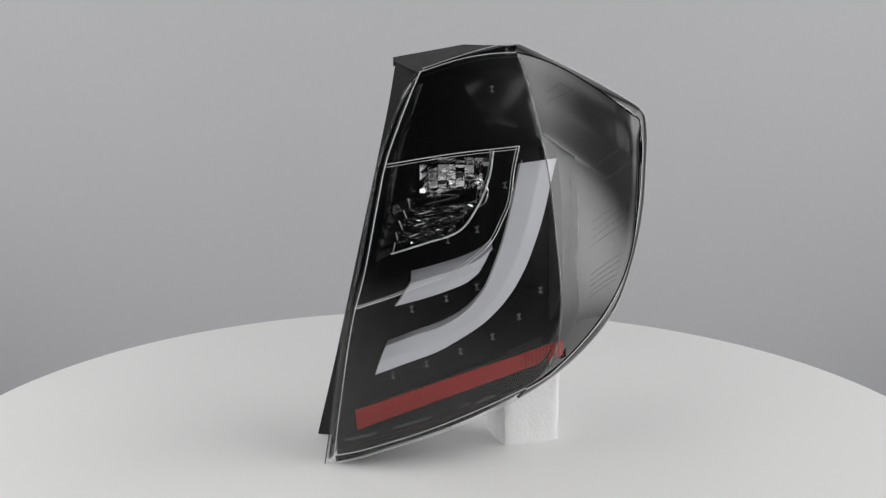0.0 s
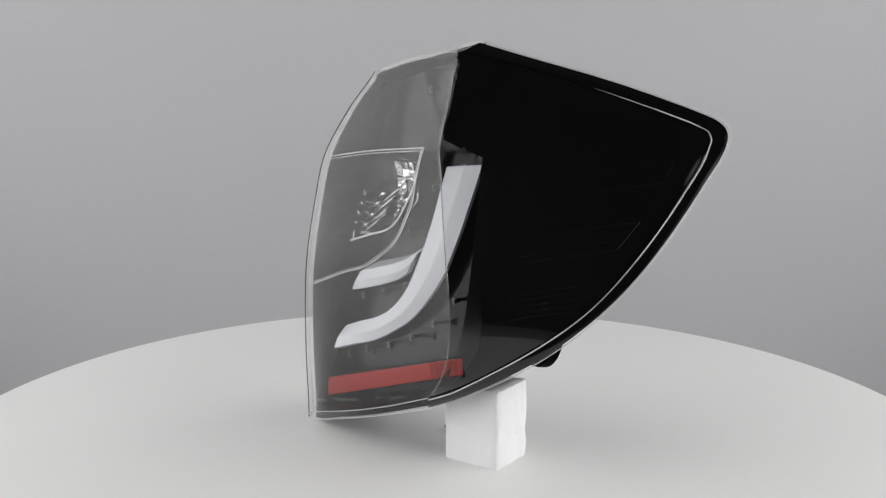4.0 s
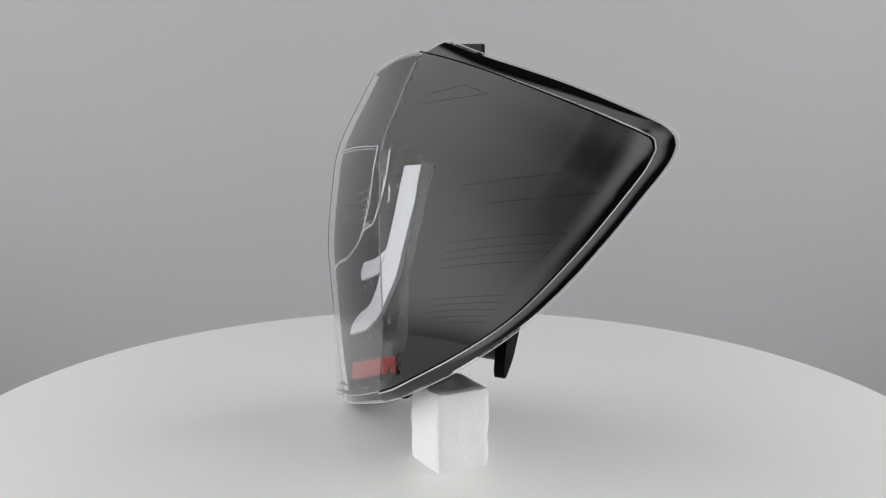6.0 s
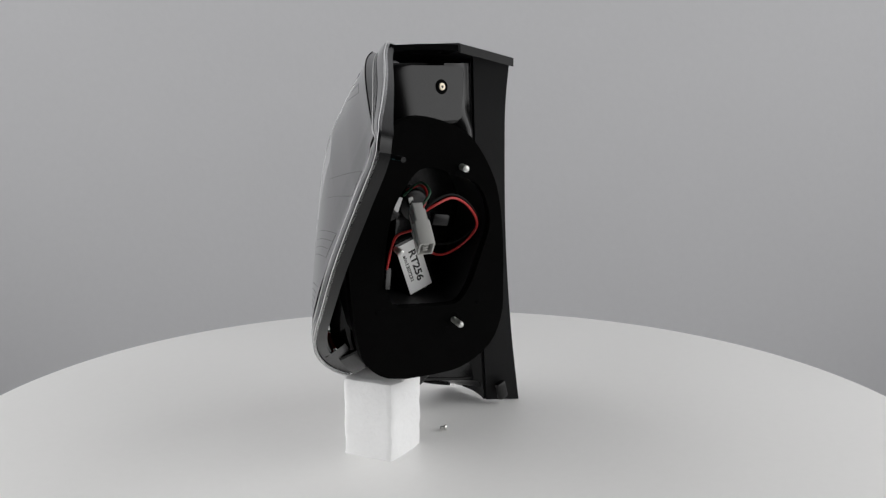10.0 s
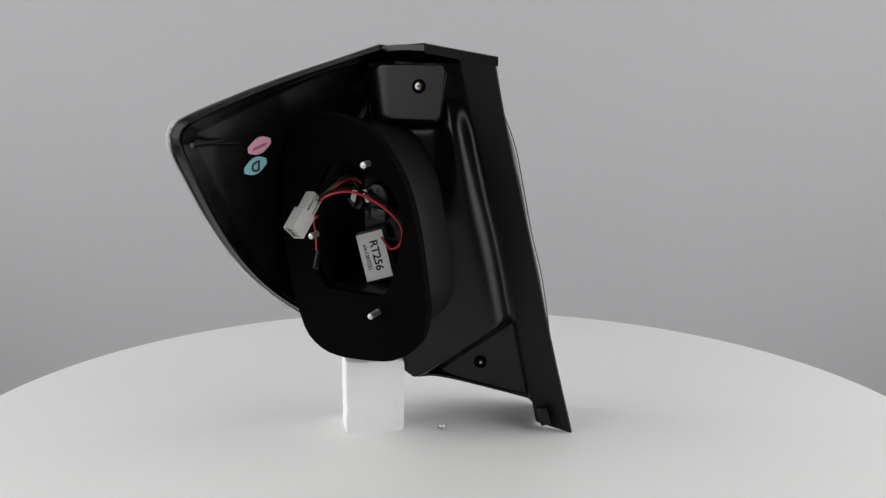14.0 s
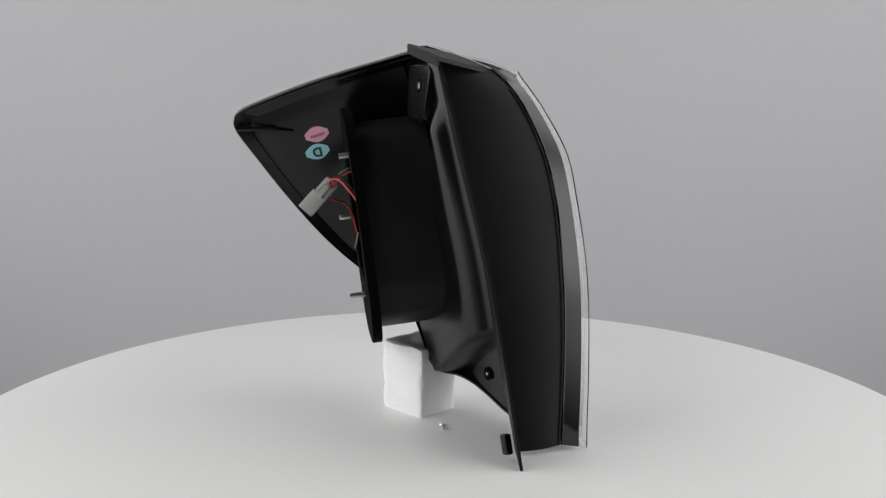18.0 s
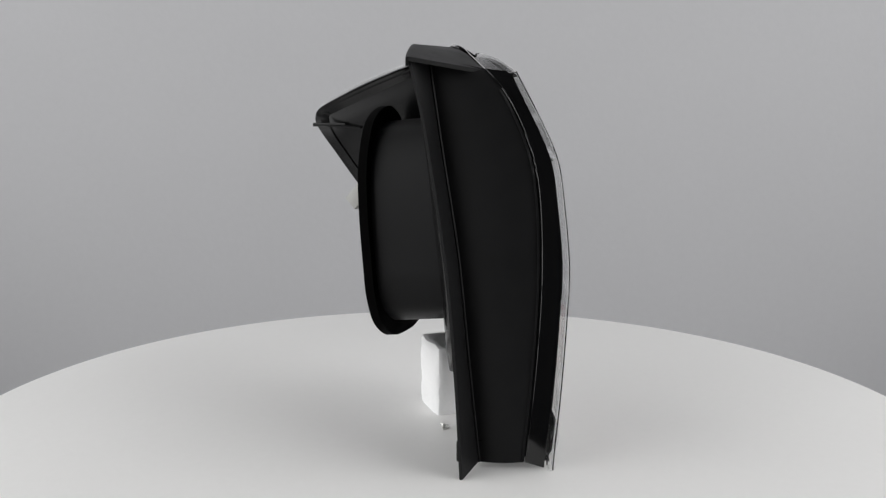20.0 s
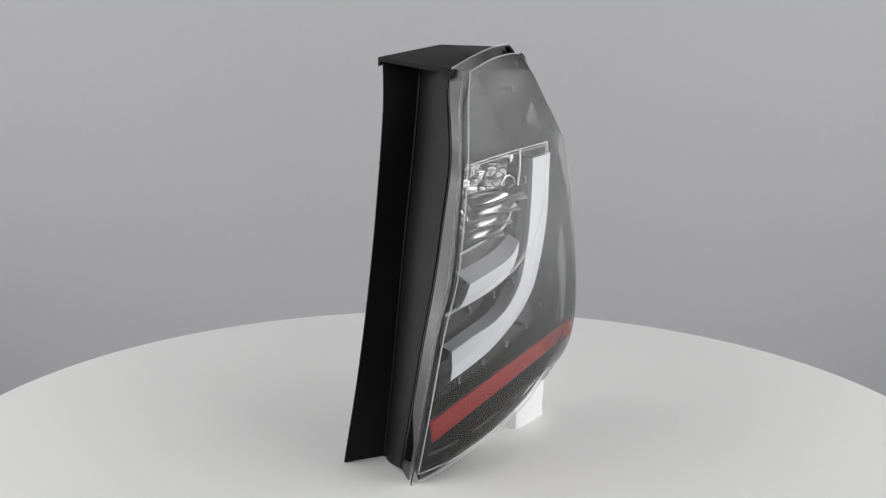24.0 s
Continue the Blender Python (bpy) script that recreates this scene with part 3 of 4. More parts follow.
def reversing_lamp(lamp):
    """Faceted chrome bowl with louvres."""
    base = part("reflector_bowl", bowl(), CHROME, lamp, "faceted chrome reflector bowl of the reversing lamp")
    edge = spline(BOWL_EDGE, 50)
    part("silver_line", tube(edge, 0.0011, 6), SILVER, base, "silver trim line")
    w = rim_band(edge, edge + np.array((0, .020, 0)), 3)
    part("bowl_wall", solid(slab(w, w + np.array((.001, 0, -.001)))), BEZEL, base)
    inner = edge[:16] + np.array((-.0015, .020, 0))
    part("silver_line", tube(inner, 0.0007, 6), SILVER, base, "silver trim line")
    part("bulb", rod(0.0085, 0.026, axes((-.016, -.066, .300), (1, .2, 0), (0, .9, .4)), 20, 0.0065), LENS_EDGE, base, "clear bulb")
    ring = np.array([(.0300 + .0125 * math.cos(q), -.0685 + .002 * math.cos(q), .2810 + .0145 * math.sin(q)) for q in np.arange(40) * 2 * np.pi / 40])
    part("bulb_ring", tube(ring, .0012, 8, True), CHROME, base, "chrome bulb ring")
    ring2 = (ring - ring.mean(0)) * .62 + ring.mean(0) + np.array((0, .006, 0))
    part("bulb_ring", tube(ring2, .0010, 8, True), CHROME, base, "chrome bulb ring")
    steps = ((-.0544, .2196, -.0516, .2322), (-.0487, .2335, -.0513, .2434), (-.0438, .2443, -.0479, .2541), (-.0399, .2562, -.0432, .2642), (-.0365, .2662, -.0387, .2766))
    for k, (x0, z0, x1, z1) in enumerate(steps):
        y = -.0865 + .0014 * k
        part("step_line", tube([(x0, y, z0), (x1, y, z1)], 0.0007, 6), SILVER, base, "short silver trim line")
        if k:
            long = .040 + .007 * k
            m = axes((x0 + long / 2, y - .004, z0 + .065 * long + .0065), (1, -.13, .13), (0, 1, .62))
            blade = part("louvre", box((long, .024, .0014), m, .0005), CHROME, base, "chromed louvre blade")
            leaf = [(-long * .10 + long * .36 * math.cos(q), .0070 * math.sin(q) * (1 - .35 * math.cos(q))) for q in np.arange(28) * 2 * np.pi / 28]
            part("louvre_leaf", solid(prism(leaf, .0006, .0020, lambda a, b, c: m @ Vector((a * (1 if c < .001 else .8), b * (1 if c < .001 else .55), c)))), CHROME, blade, "raised chrome leaf on the blade")
            part("louvre_lip", tube([tuple(m @ Vector((-long / 2, -.012, 0))), tuple(m @ Vector((0, -.0122, 0))), tuple(m @ Vector((long * .48, -.012, 0)))], .0006, 6), BEZEL, blade)
    # slats of the inner wall that carry the louvres on
    for k in range(5):
        x0, z0, x1, z1 = steps[k]
        y = -.0860 + .0014 * k
        p = np.array([(x0 - .001, y, z0 + .0008), (x0 - .009, y - .014, z0 - .0008), (x0 - .0155, y - .0270, z0 - .0025)])
        g = np.stack([p, p + np.array((x1 - x0, .0004, .0082))], 1)
        part("wall_slat", solid(slab(g, g + np.array((.0010, .0010, 0)))), PANEL, base, "thin black slat beside the louvres")


BOWL_EDGE = [(.0480, -.0665, .3240), (.0434, -.0705, .2945), (.0313, -.0760, .2659), (.0140, -.0812, .2437), (-.0205, -.0865, .2315), (-.0560, -.0885, .2205)]


def hollow(x, z):
    """How much of the bowl's full depth lies at x, z: a paraboloid open to one side."""
    across = np.where(x > -.010, (x + .010) / .062, np.clip((-.022 - x) / .016, 0, 1))
    return np.clip(1 - across ** 2 - ((z - .278) / .058) ** 2, 0, 1) * smooth_step(.325, .312, z)


def bowl():
    """Rows of pillow facets over a hollow bowl."""
    rnd = random.Random(4)
    edge = spline(BOWL_EDGE, 60)
    v, f = [], []
    wide, tall = .0094, .0086
    for i in range(13):
        for j in range(9):
            x, z = .0475 - (j + .5) * wide, .3165 - (i + .5) * tall
            right = np.interp(-z, -edge[:, 2], edge[:, 0])
            left = -.020 - (.32 - z) * .26
            if x + wide * .3 > right or x < left:
                continue
            tilt = (rnd.uniform(-.26, .26), rnd.uniform(-.26, .26))
            fx, fz = float(x), float(z)
            def deep(q, w):
                return depth_field(q, w) + .0005 + .034 * float(hollow(q, w))
            slope = ((deep(fx + .003, fz) - deep(fx - .003, fz)) / .006, (deep(fx, fz + .003) - deep(fx, fz - .003)) / .006)
            slope = (max(-1.2, min(1.2, slope[0])), max(-1.2, min(1.2, slope[1])))
            y0 = deep(fx, fz)
            k = len(v)
            for b in range(5):
                for a in range(5):
                    p, q = (a / 4 - .5) * wide * .97, (b / 4 - .5) * tall * .97
                    dome = .0004 * (1 - (a / 2 - 1) ** 2) * (1 - (b / 2 - 1) ** 2)
                    v.append((x + p, y0 + p * (slope[0] + tilt[0]) + q * (slope[1] + tilt[1]) - dome, z + q))
            for b in range(4):
                for a in range(4):
                    f.append((k + b * 5 + a, k + b * 5 + a + 1, k + b * 5 + a + 6, k + b * 5 + a + 5))
    return v, f


def clips(lamp):
    """Small clear light pins along the bars."""
    for x, y, z in ((.0004, -.0816, .173), (-.035, -.0857, .1623), (.0321, -.0761, .1838), (.0994, -.0624, .178), (.0766, -.0713, .1512), (.0487, -.0792, .1316), (.0154, -.0858, .1178), (-.0198, -.0904, .1056), (-.0542, -.093, .0933), (.0606, -.0600, .2881), (.032, -.0695, .243), (.0017, -.0753, .2326), (.0463, -.0540, .386), (.0724, -.0450, .3895)):
        m = axes((x, y, z), (1, .2, .1), (0, 0, 1))
        clip = part("light_pin", box((.0016, .0042, .0030), m, .0005), PIN, lamp, "small clear light pin")
        for k in (-1, 1):
            part("pin_tip", box((.0046, .0018, .0030), m @ pose(0, k * .0026, 0, 0, 0, k * 12), .0006), PIN, clip)
        part("pin_stem", box((.0030, .0040, .018), m @ pose(0, 0, -.0115), .0006), BEZEL, clip)
    # moulded writing too small to read
    for i, (u, v, w) in enumerate(((.06, .972, .16), (.30, .972, .18), (.62, .972, .05), (.72, .975, .10))):
        a, b = int(u * (NU - 1)), int((u + w) * (NU - 1))
        r = int(v * (NV - 1))
        p = FRONT[r, a:b + 1] - N_FRONT[r, a:b + 1] * .0045
        g = np.stack([p + np.array((0, 0, .0013)), p - np.array((0, 0, .0013))], 1)
        part("moulded_mark", solid(slab(g, g + np.array((0, .0006, 0)))), GREY_PRINT, lamp, "moulded writing too small to read")


def housing(lamp):
    """The black plastic body behind the lens."""
    fold = spline([(-.0181, .0197, .4191), (-.0365, .0067, .3299), (-.0644, -.0113, .2129), (-.0829, -.0214, .1132), (-.1045, -.0329, .0042)], NV)
    edge = spline([(-.0560, .0380, .4150), (-.0634, .0271, .3698), (-.0723, .0189, .3252), (-.0973, .0010, .2073), (-.1209, -.0091, .0969), (-.1436, -.0145, .0002)], NV)
    g = rim_band(BACK_LEFT + np.array((.0012, .001, 0)), fold, 8)
    k = np.linspace(0, 1, 9)[:, None, None]
    g = g + np.array((-.004, 0, 0)) * 4 * k * (1 - k)
    part("inner_wall", solid(slab(g, g + np.array((.003, 0, 0)))), TEXTURED, lamp, "black moulded inner side wall")
    g = rim_band(fold, edge, 5)
    part("flange", solid(slab(g, g + np.array((.0012, .003, 0)))), TEXTURED, lamp, "long black mounting flange")
    part("flange_rib", tube(fold + np.array((-.0012, -.0006, 0)), 0.0016, 6), TEXTURED, lamp)
    part("inner_seam", tube(BACK_LEFT[6:] + np.array((.0005, .0035, 0)), 0.0012, 6), TEXTURED, lamp)
    # top plate with its overhanging lip
    a = spline([tuple(RIM_TOP[0] + np.array((0, .002, -.001))), tuple(RIM_TOP[24] + np.array((0, .002, -.001))), tuple(RIM_TOP[-1] + np.array((-.004, .002, -.004)))], 16)
    b = spline([(-.0590, .0400, .4185), (-.0200, .0385, .4255), (.0185, .0350, .4325)], 16)
    g = rim_band(a, b, 6)
    part("top_plate", solid(slab(g, g - np.array((0, 0, .0045)))), TEXTURED, lamp, "black top plate with an overhanging lip")
    lip = rim_band(b, b + np.array((-.0005, .003, -.001)), 1)
    part("top_lip", solid(slab(lip, lip - np.array((0, 0, .009)))), TEXTURED, lamp)
    b2 = spline([(.0185, .0350, .4305), (.045, .016, .4315), (.0720, -.006, .4300)], 16)
    a2 = spline([(.0185, .0200, .4265), (.045, .004, .4275), (.070, -.012, .4280)], 16)
    g = rim_band(a2, b2, 3)
    part("top_edge", solid(slab(g, g - np.array((0, 0, .006)))), BLACK, lamp)
    # foot of the flange with its notch
    part("foot_clip", box((.013, .008, .022), axes((-.1115, -.0135, .0185), (1, -.1, -.33), (0, 1, 0)), .0025), BLACK, lamp)

    # back of the body: a raised face that runs down beside the flange
    zs = np.linspace(.412, .010, 130)
    xs = np.array([.0, .004, .008, .012, .018, .025, .032, .040, .050, .062, .080, .105, .130, .150])
    hump = np.array([.0, .0012, .004, .0095, .0160, .0178, .0130, .004, -.003, -.006, -.010, -.010, -.010, -.010])
    flat = np.array([.0, .0012, .004, .0095, .0162, .0200, .0215, .0222, .0225, .0225, .0222, .022, .020, .016])
    fine = np.concatenate([np.linspace(0, .05, 34), np.linspace(.054, .15, 26)])
    hump = np.interp(fine, spline([(q, h, 0) for q, h in zip(xs, hump)], 200)[:, 0], spline([(q, h, 0) for q, h in zip(xs, hump)], 200)[:, 1])
    flat = np.interp(fine, spline([(q, h, 0) for q, h in zip(xs, flat)], 200)[:, 0], spline([(q, h, 0) for q, h in zip(xs, flat)], 200)[:, 1])
    rows = []
    for z in zs:
        fx = np.interp(-z, -fold[:, 2], fold[:, 0])
        fy = np.interp(-z, -fold[:, 2], fold[:, 1])
        high = smooth_step(.24, .36, z)
        low_top = smooth_step(.335, .375, z)
        x = np.minimum(fx + fine * (1.25 - .3 * high), .088 - max(0, .125 - z) * .75)
        up = smooth_step(-.009, .006, z - (.0776 - .693 * x))
        y = fy - .0005 + (np.where(hump > 0, hump * (1 - .85 * low_top), hump - .016 * low_top) * high + flat * (1 - high)) * up - .010 * (1 - up) * smooth_step(.002, .010, x - fx)
        rows.append(np.stack([x, y, np.maximum(z, .0270 + (x + .099) * .235)], 1))
    g = np.array(rows)
    h = g.copy()
    h[..., 1] -= .004
    shell = part("back_shell", solid(slab(g, h)), BLACK, lamp, "black moulded back shell")
    # no hollow here: a black disc paints the shade round the screw
    part("recess_shade", rod(.0075, .003, axes((-.0359, -.0350, .0718), (1, 0, 0), (0, 0, 1)), 24, .0008), GASKET, shell)
    part("screw", rod(.0017, .003, axes((-.0365, -.0336, .0718), (1, 0, 0), (0, 0, 1)), 12, .0006), ZINC, shell, "zinc screw")
    # bottom wall from the lens edge to the back shell
    low_back = spline([(-.1030, -.0385, .0180), (-.096, -.0400, .0285), (-.060, -.0390, .0365), (.000, -.0350, .0500), (.020, -.0260, .0550), (.035, -.0100, .0585), (.046, -.0055, .0650), (.066, -.0015, .0960), (.088, .002, .1260)], 60)
    low_front = spline([tuple(RIM_BOTTOM[0] + np.array((.002, .002, .003))), tuple(RIM_BOTTOM[12] + np.array((0, .004, .004))), tuple(RIM_BOTTOM[28] + np.array((0, .005, .004))), tuple(RIM_LOWER[-2] + np.array((0, .008, .006))), tuple(RIM_LOWER[-12] + np.array((-.006, .010, .010)))], 60)
    g = rim_band(low_front, low_back, 6)
    part("bottom_wall", solid(slab(g, g + np.array((0, .001, .003)))), BLACK, lamp)
    # apron that closes the corner under the wing
    low_side = spline([tuple(RIM_LOWER[k] * .86 + LOWER[k] * .14 - N_SIDE[min(k, NV - 8), -1] * .006) for k in range(62, NV, 3)], 30)
    g = rim_band(low_side, low_side + np.array((-.012, .014, .014)), 4)
    part("bottom_apron", solid(slab(g, g + np.array((-.002, .001, .002)))), BLACK, lamp)
    # screw box under the top plate: a rounded face, broad rounded flanks, narrower below
    n = Vector((.166, 1, .10)).normalized()
    at = Vector((.0267, .0180, .3876))
    m = axes(at, (1, -.166, 0), (0, -.10, 1))

    def face_line(left, right, top, low, slim, r):
        """A four-sided outline with round corners, slim metres narrower on either side at its foot."""
        p = []
        for cx, cy, q0 in ((right, top, 0), (left, top, 90), (left + slim, low, 180), (right - slim, low, 270)):
            sx, sy = (1 if q0 in (0, 270) else -1), (1 if q0 < 180 else -1)
            p += [(cx - sx * r + r * math.cos(radians(q0 + q)), cy - sy * r + r * math.sin(radians(q0 + q))) for q in range(0, 91, 15)]
        return np.array(p)
    inner, outer = face_line(-.0290, .0380, .022, -.0345, .004, .006), face_line(-.0340, .0680, .0235, -.0420, .009, .014)
    rings = []
    for q in np.linspace(0, math.pi / 2, 9):
        k = math.sin(q)
        rings.append([m @ Vector((*((inner * (1 - k) + outer * k)[i]), .018 * (1 - math.cos(q)) - .001)) for i in range(len(inner))])
    rings = [[m @ Vector((*(inner.mean(0) + (inner[i] - inner.mean(0)) * k), -.001)) for i in range(len(inner))] for k in (.02, .97)] + rings
    rings.append([m @ Vector((*outer[i], .056)) for i in range(len(inner))])
    g = np.array([[tuple(v) for v in ring] for ring in rings])
    sb = part("screw_box", solid(sheet(g, loop=True)), BLACK, lamp, "rounded black screw box")
    bm = bmesh.new()
    bm.from_mesh(sb.data)
    bmesh.ops.holes_fill(bm, edges=bm.edges[:], sides=0)
    bmesh.ops.recalc_face_normals(bm, faces=bm.faces[:])
    bm.to_mesh(sb.data)
    bm.free()
    # black disc in place of the shaded recess, as on the shell
    part("recess_shade", rod(.0078, .003, axes(at + n * .0002, (1, -.166, 0), (0, -.10, 1)), 28, .0008), GASKET, sb)
    part("screw", rod(.0042, .003, axes(at + n * .0012, (1, -.166, 0), (0, -.10, 1)), 16, .001), BRASS, sb, "yellow zinc screw")
    # dark dot painted for the shade in the screw's slot
    part("slot_shade", rod(.0014, .001, axes(at + n * .0026, (1, -.166, 0), (0, -.10, 1)), 8), INK, sb)

    # wing: the thin back of the side face
    a = 12
    s = SIDE[:, a:] - N_SIDE[:, a:] * 0.0108
    part("wing_shell", solid(slab(s, s + N_SIDE[:, a:] * 0.0022)), BLACK, lamp, "black back of the side wing")
    back = np.array((-.55, .55, .0))
    for c, f, name in ((RIM_SIDE, SIDE[0], "wing_rim"), (RIM_LOWER, SIDE[:, -1], "wing_rim")):
        n0 = N_SIDE[0, -1] if c is RIM_SIDE else N_SIDE[:, -1]
        r0 = c * .84 + f * .16 - n0 * .0035
        r1 = c * .74 + f * .26 - n0 * .013
        r2 = f - n0 * .0108
        g = np.stack([r0, r1, r2])
        part(name, solid(slab(g, g + np.array((-.0015, 0, 0)) + (f - c)[None] * .12)), BLACK, lamp)
        part("wing_bead", tube((c * .45 + f * .55 - n0 * .0118)[6:-6], .0022, 6), BLACK, lamp)
    part("wing_pin", tube([(.205, .125, .3345), (.221, .1677, .3336)], .0025, 8), BLACK, lamp, "black locating pin")
    part("wing_rib", tube([(.196, .105, .331), (.213, .150, .3335)], .0018, 6), BLACK, lamp)

    # lamp chamber and its gasket plate
    outline = spline([(.0832, .1028), (.0488, .1040), (.0200, .1085), (-.0120, .1310), (-.0234, .1635), (-.0225, .1947), (-.0165, .2567), (-.0060, .3020), (.0120, .3346), (.0320, .3560), (.0644, .3690), (.0935, .3705), (.1240, .3520), (.1432, .3100), (.1500, .2500), (.1460, .1900), (.1384, .1506), (.1297, .1251), (.1088, .1078), (.0832, .1028)], 73)[:-1]
    hole = spline([(.0740, .1800), (.0490, .1785), (.0300, .1800), (.0180, .1950), (.0060, .2300), (-.0015, .2620), (.0050, .2880), (.0190, .3060), (.0400, .3130), (.0640, .3215), (.0800, .3200), (.0950, .3020), (.1060, .2800), (.1120, .2400), (.1120, .2120), (.1060, .1920), (.0980, .1820), (.0860, .1805), (.0740, .1800)], 73)[:-1]
    inner_hole = spline([(.0740, .1800), (.0490, .1785), (.0300, .1800), (.0190, .1950), (.0085, .2300), (.0010, .2620), (.0070, .2880), (.0205, .3060), (.0400, .3130), (.0640, .3215), (.0800, .3200), (.0950, .3020), (.1060, .2800), (.1120, .2400), (.1120, .2120), (.1060, .1920), (.0980, .1820), (.0860, .1805), (.0740, .1800)], 73)[:-1]
    mid = outline.mean(0)
    inset = mid + (outline - mid) * .87
    part("chamber", solid(prism(inset, -.022, .0585, plate, inner_hole)), TEXTURED, lamp, "deep black lamp chamber")
    part("chamber_floor", solid(prism(inset * .98 + mid * .02, -.004, .0, plate)), BLACK, lamp)
    part("gasket", solid(prism(outline, .0575, .068, plate, hole)), GASKET, lamp, "thick black foam gasket")
    for i, (tip, n) in enumerate((((.0706, .0969, .3105), .016), ((.0672, .0880, .1517), .019), ((.1338, .0717, .2321), .014))):
        t = Vector(tip)
        m = axes(t - Vector(PN) * (n / 2), PU, PV)
        m = m if (m.to_3x3() @ Vector((0, 0, 1))).dot(Vector(PN)) > 0 else m @ pose(0, 0, 0, 180)
        stud = part("stud", rod(.0029, n, m, 14, .0006), ZINC, lamp, "zinc threaded mounting stud")
        for k in range(int(n / .0016)):
            part("thread", rod(.0033, .0007, m @ pose(0, 0, -n / 2 + .002 + k * .0015), 12), ZINC, stud)
    for a, b in ((.118, .178), (.006, .178), (.118, .31), (.03, .166)):
        part("gasket_hole", rod(.0028, .002, axes(plate(a, b, .0675), PU, PV), 12, .0004), GASKET, lamp)


def wiring(lamp):
    # ballast with its label, in the chamber
    o, tr, bl = Vector((.0749, .0271, .2051)), Vector((.068, .0244, .2348)), Vector((.0818, .0299, .175))
    ex = (Vector((.068, .0244, .2348)) - Vector((.0975, .0226, .2262))).normalized()
    ey = (Vector((.0675, .0244, .2305)) - Vector((.0667, .0307, .1796))).normalized()
    m = axes(o, ex, ey)
    if (m.to_3x3() @ Vector((0, 0, 1))).dot(Vector(PN)) < 0:
        m = m @ pose(0, 0, 0, 0, 180, 0)
    ballast = part("ballast", box((.036, .058, .020), m @ pose(0.003, 0, -.0106), .002), BLACK, lamp, "small black ballast box")
    label = part("label", box((.0305, .0520, .0006), m, .0002), PAPER, ballast, "white printed paper label")
    lettering("print", "RT256", .0125, m @ pose(.0025, .0, .0004, 0, 0, -90), INK, label)
    lettering("print", "s/n:1307231", .0060, m @ pose(-.0080, 0, .0004, 0, 0, -90), INK, label)
    # sockets in the chamber
    for a, b, r in ((.060, .272, .017), (.088, .268, .012)):
        s = part("bulb_socket", rod(r, .020, axes(plate(a, b, .010), PU, PV), 24, .003), BLACK, lamp, "black bulb socket")
        part("socket_key", box((r * 1.2, .006, .012), axes(plate(a, b, .022), PU, PV) @ pose(0, 0, 0, 0, 0, 35), .001), BLACK, s)
    part("terminal_tag", box((.006, .018, .0014), axes(plate(.083, .275, .026), PU + PV * .3, PV), .0003), PAPER, lamp, "small white tag")
    part("terminal_tag", box((.005, .014, .0014), axes(plate(.067, .276, .026), PU - PV * .3, PV), .0003), PAPER, lamp, "small white tag")
    part("spare_plug", box((.018, .012, .010), axes(plate(.042, .262, .040), PU + PV * .15, PV), .0015), BLACK, lamp, "small black plug")
    # wires
    part("wire", tube(spline([(.1225, .0840, .2690), (.1080, .0930, .2790), (.0851, .0925, .2830), (.0560, .0880, .2700), (.0360, .0790, .2480), (.0400, .0580, .2250), (.0540, .0420, .2160), (.066, .030, .226)], 60), .0013, 8), RED_WIRE, lamp, "red insulated wire")
    part("wire", tube(spline([(.1240, .0850, .2660), (.1120, .0900, .2800), (.0840, .0900, .2860), (.0530, .0860, .2720), (.0335, .0760, .2500), (.0420, .0540, .2300), (.060, .030, .226)], 60), .0012, 8), BLACK_WIRE, lamp, "black insulated wire")
    part("wire", tube(spline([(.1225, .0850, .2560), (.1320, .0640, .2480), (.1325, .0560, .2350), (.1335, .0500, .2130)], 40), .0013, 8), RED_WIRE, lamp, "red insulated wire")
    part("wire", tube(spline([(.1200, .0840, .2720), (.1060, .0780, .2850), (.0930, .0560, .2930), (.0880, .0300, .2850)], 40), .0013, 8), RED_WIRE, lamp, "red insulated wire")
    part("wire", tube(spline([(.1210, .0830, .2740), (.1040, .0800, .2890), (.0960, .0580, .2960), (.0920, .0300, .2800)], 40), .0012, 8), GREEN_WIRE, lamp, "dark green insulated wire")
    part("wire_splice", box((.007, .009, .022), axes((.1325, .0470, .2030), (1, 0, .2), (0, 1, .1)), .002), BLACK, lamp, "black wire splice")
    # plug at the end of the wires
    top, lo = Vector((.1260, .0830, .2780)), Vector((.1393, .1105, .2425))
    ax = (lo - top).normalized()
    side = (Vector((.1337, .1017, .2328)) - Vector((.1449, .1193, .2516))).normalized()
    m = axes((top + lo) / 2, side, ax)
    def along(q, w, c):
        return m @ Vector((q, c, w))
    def rounded(w, h, r=.0014):
        return [(sx * (w / 2 - r) + r * math.cos(q), sy * (h / 2 - r) + r * math.sin(q)) for sx, sy, q0 in ((1, 1, 0), (-1, 1, 90), (-1, -1, 180), (1, -1, 270)) for q in (radians(q0), radians(q0 + 45), radians(q0 + 90))]
    plug = part("connector", solid(prism(rounded(.0195, .0150), -.001, .0245, along, rounded(.0163, .0116, .001))), GREY_PLASTIC, lamp, "light grey plastic wire connector")
    part("socket_floor", box((.0165, .002, .0118), m @ pose(0, .012, 0)), INK, plug)
    for k in (-1, 0, 1):
        part("socket_tongue", box((.0022, .010, .0050), m @ pose(k * .0045, .018, 0), .0003), GREY_PLASTIC, plug)
    neck = part("connector_neck", box((.0150, .024, .0112), m @ pose(.0008, -.0115, .0), .0012), GREY_PLASTIC, plug)
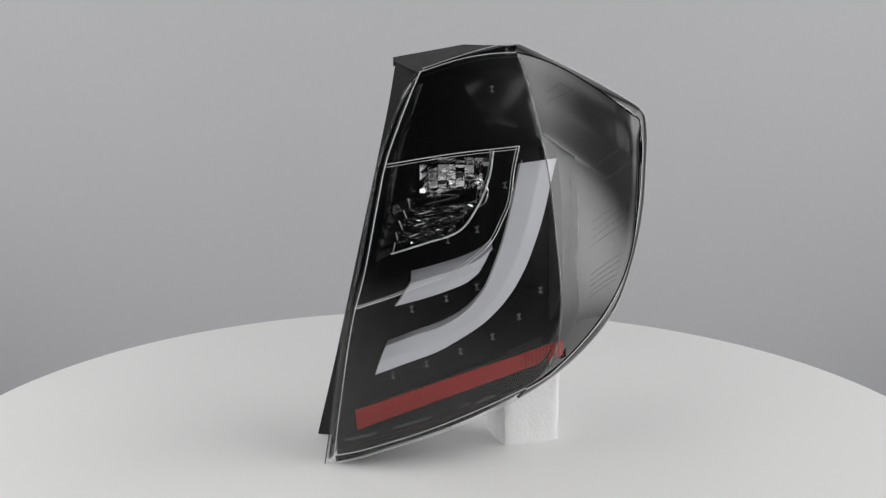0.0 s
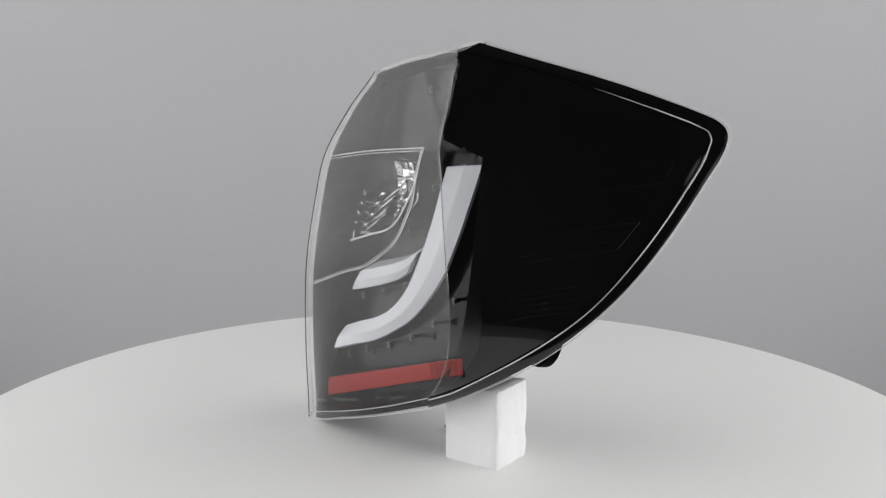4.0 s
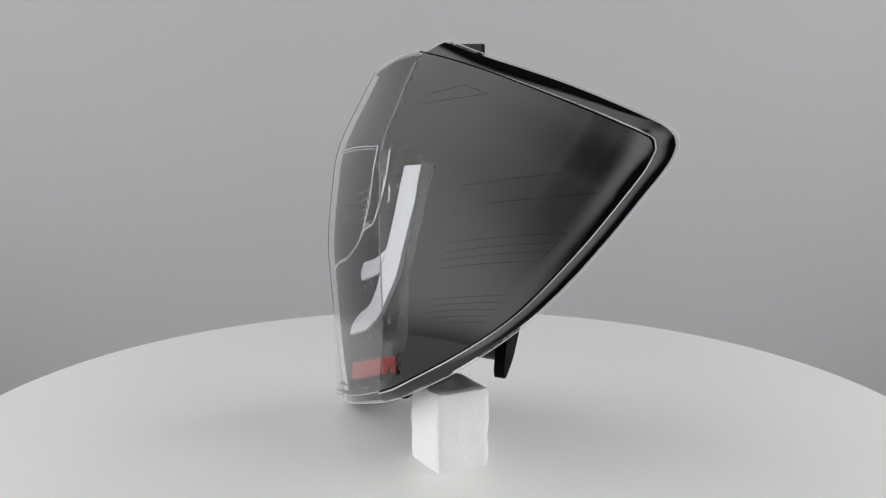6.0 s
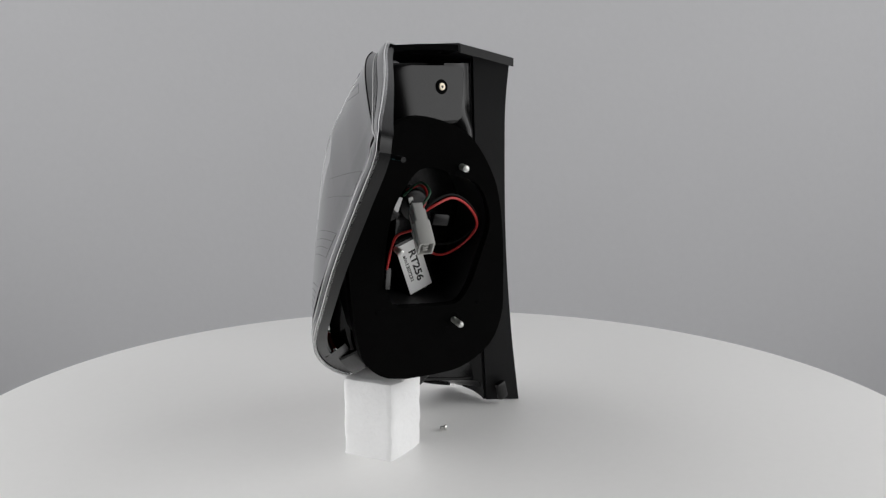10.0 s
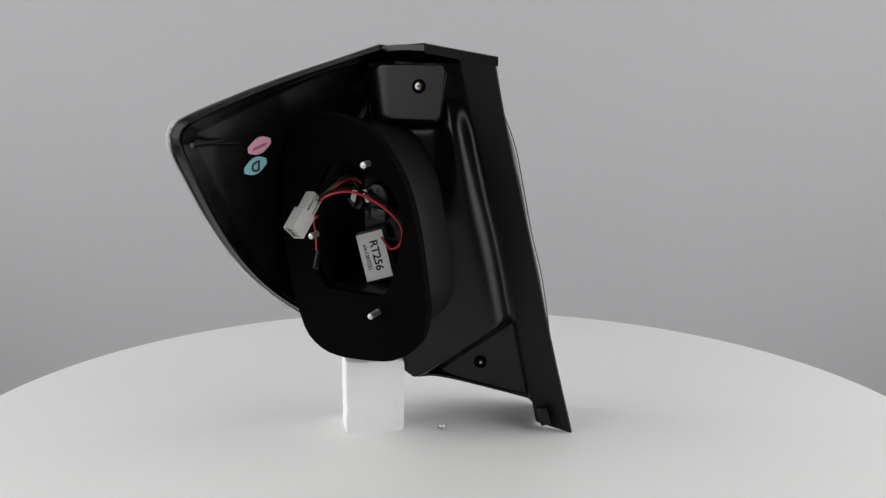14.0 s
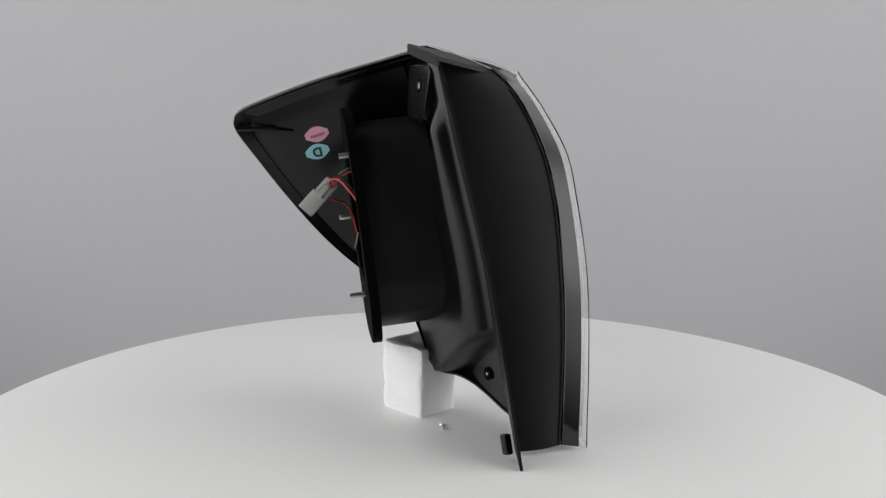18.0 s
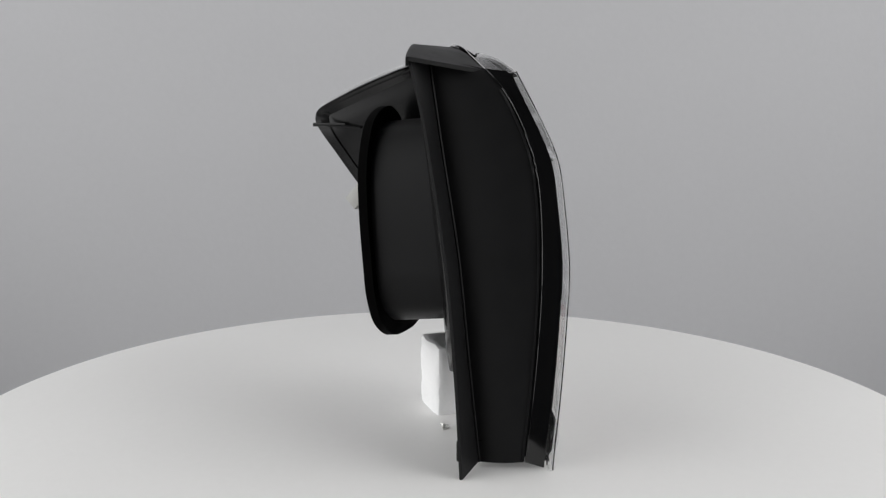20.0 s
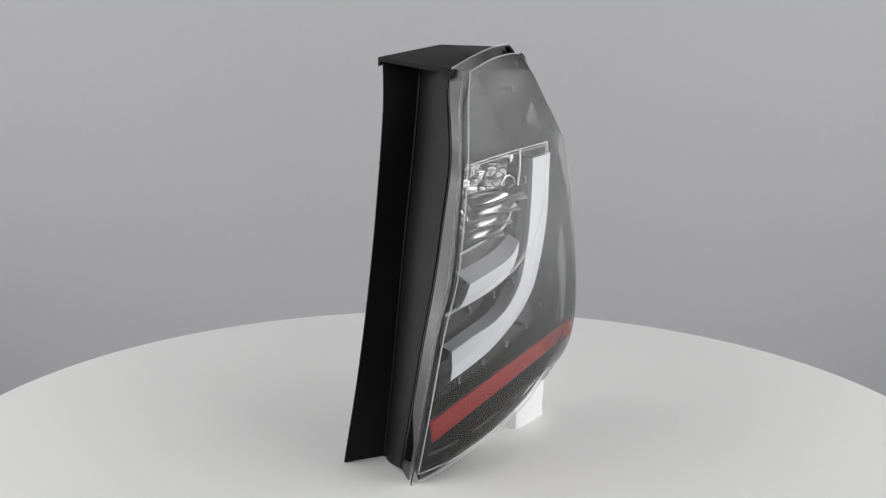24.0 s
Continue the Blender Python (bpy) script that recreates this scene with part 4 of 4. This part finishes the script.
    for k in (-1, 1):
        part("latch", box((.0075, .020, .0024), m @ pose(0, -.008, k * .0066), .0008), GREY_PLASTIC, plug)
        arch = [(.0036 * math.cos(q), -.0125 - .0045 * math.sin(q)) for q in np.linspace(0, math.pi, 11)]
        # groove is not cut: a dark thin rod draws its shade on the nylon
        part("groove_shade", tube([tuple(m @ Vector((u, v, k * .0079))) for u, v in [(.0036, -.002)] + arch + [(-.0036, -.002)]], .00035, 6), GREY_PRINT, neck)
        part("neck_rib", box((.0012, .022, .0090), m @ pose(.0008 + k * .0080, -.0110, 0), .0003), GREY_PLASTIC, neck)
    part("plug_ridge", box((.0040, .020, .0016), m @ pose(0, .012, .0080), .0004), GREY_PLASTIC, plug)
    # stickers on the wing
    for at, mat, name in (((.1876, .0770, .3287), PINK, "pink"), ((.1912, .0757, .3065), BLUE, "blue")):
        gap = np.linalg.norm(SIDE - N_SIDE * .0111 - np.array(at), axis=2)
        r, c = np.unravel_index(np.argmin(gap), gap.shape)
        n2 = -Vector(N_SIDE[r, c])
        at = Vector(at) + n2 * (.0111 - (Vector(at) - Vector(SIDE[r, c])).dot(n2))
        xdir = Vector((-.58, -.76, .29))
        xdir = (xdir - n2 * xdir.dot(n2)).normalized()
        mm = axes(at, xdir, n2.cross(xdir))
        arc = [(.0150 - .0300 * k / 14, .0030 + .0068 * math.sin(math.pi * k / 14)) for k in range(15)]
        pts = arc + [(-q, -w) for q, w in arc]
        bm = bmesh.new()
        vs = [bm.verts.new(mm @ Vector((a, b, 0))) for a, b in pts]
        face = bm.faces.new(vs)
        ext = bmesh.ops.extrude_face_region(bm, geom=[face])
        for q in ext["geom"]:
            if isinstance(q, bmesh.types.BMVert):
                q.co += n2 * .0005
        st = part("sticker", bm, mat, lamp, name + " oval paper sticker")
        if name == "blue":
            lettering("print", "D", .0165, mm @ pose(0, 0, .0008, 0, 0, 172), INK, st)
        else:
            for k in range(6):
                part("print_bar", box((.0020, .0030, .0003), mm @ pose(-.0075 + k * .003, -.0012, .0008)), PINK_INK, st, "", False)


def tail_lamp():
    lamp = tagged(new("tail_lamp"), "black car tail lamp with clear lens, propped on foam", "tail lamp")
    lens(lamp)
    bezel(lamp)
    light_guides(lamp)
    island(lamp)
    reversing_lamp(lamp)
    clips(lamp)
    housing(lamp)
    wiring(lamp)
    return lamp


room()
TABLE_TOP = turntable()
BLOCK = foam_block()
SCREW = loose_screw()
LAMP = tail_lamp()


def motions():
    rows = [(k * 0.5, pose(0, 0, 0, 0, 0, TURN * k * 0.5)) for k in range(49)]
    for thing in (TABLE_TOP, BLOCK, SCREW, LAMP):
        walk(thing, rows)


motions()
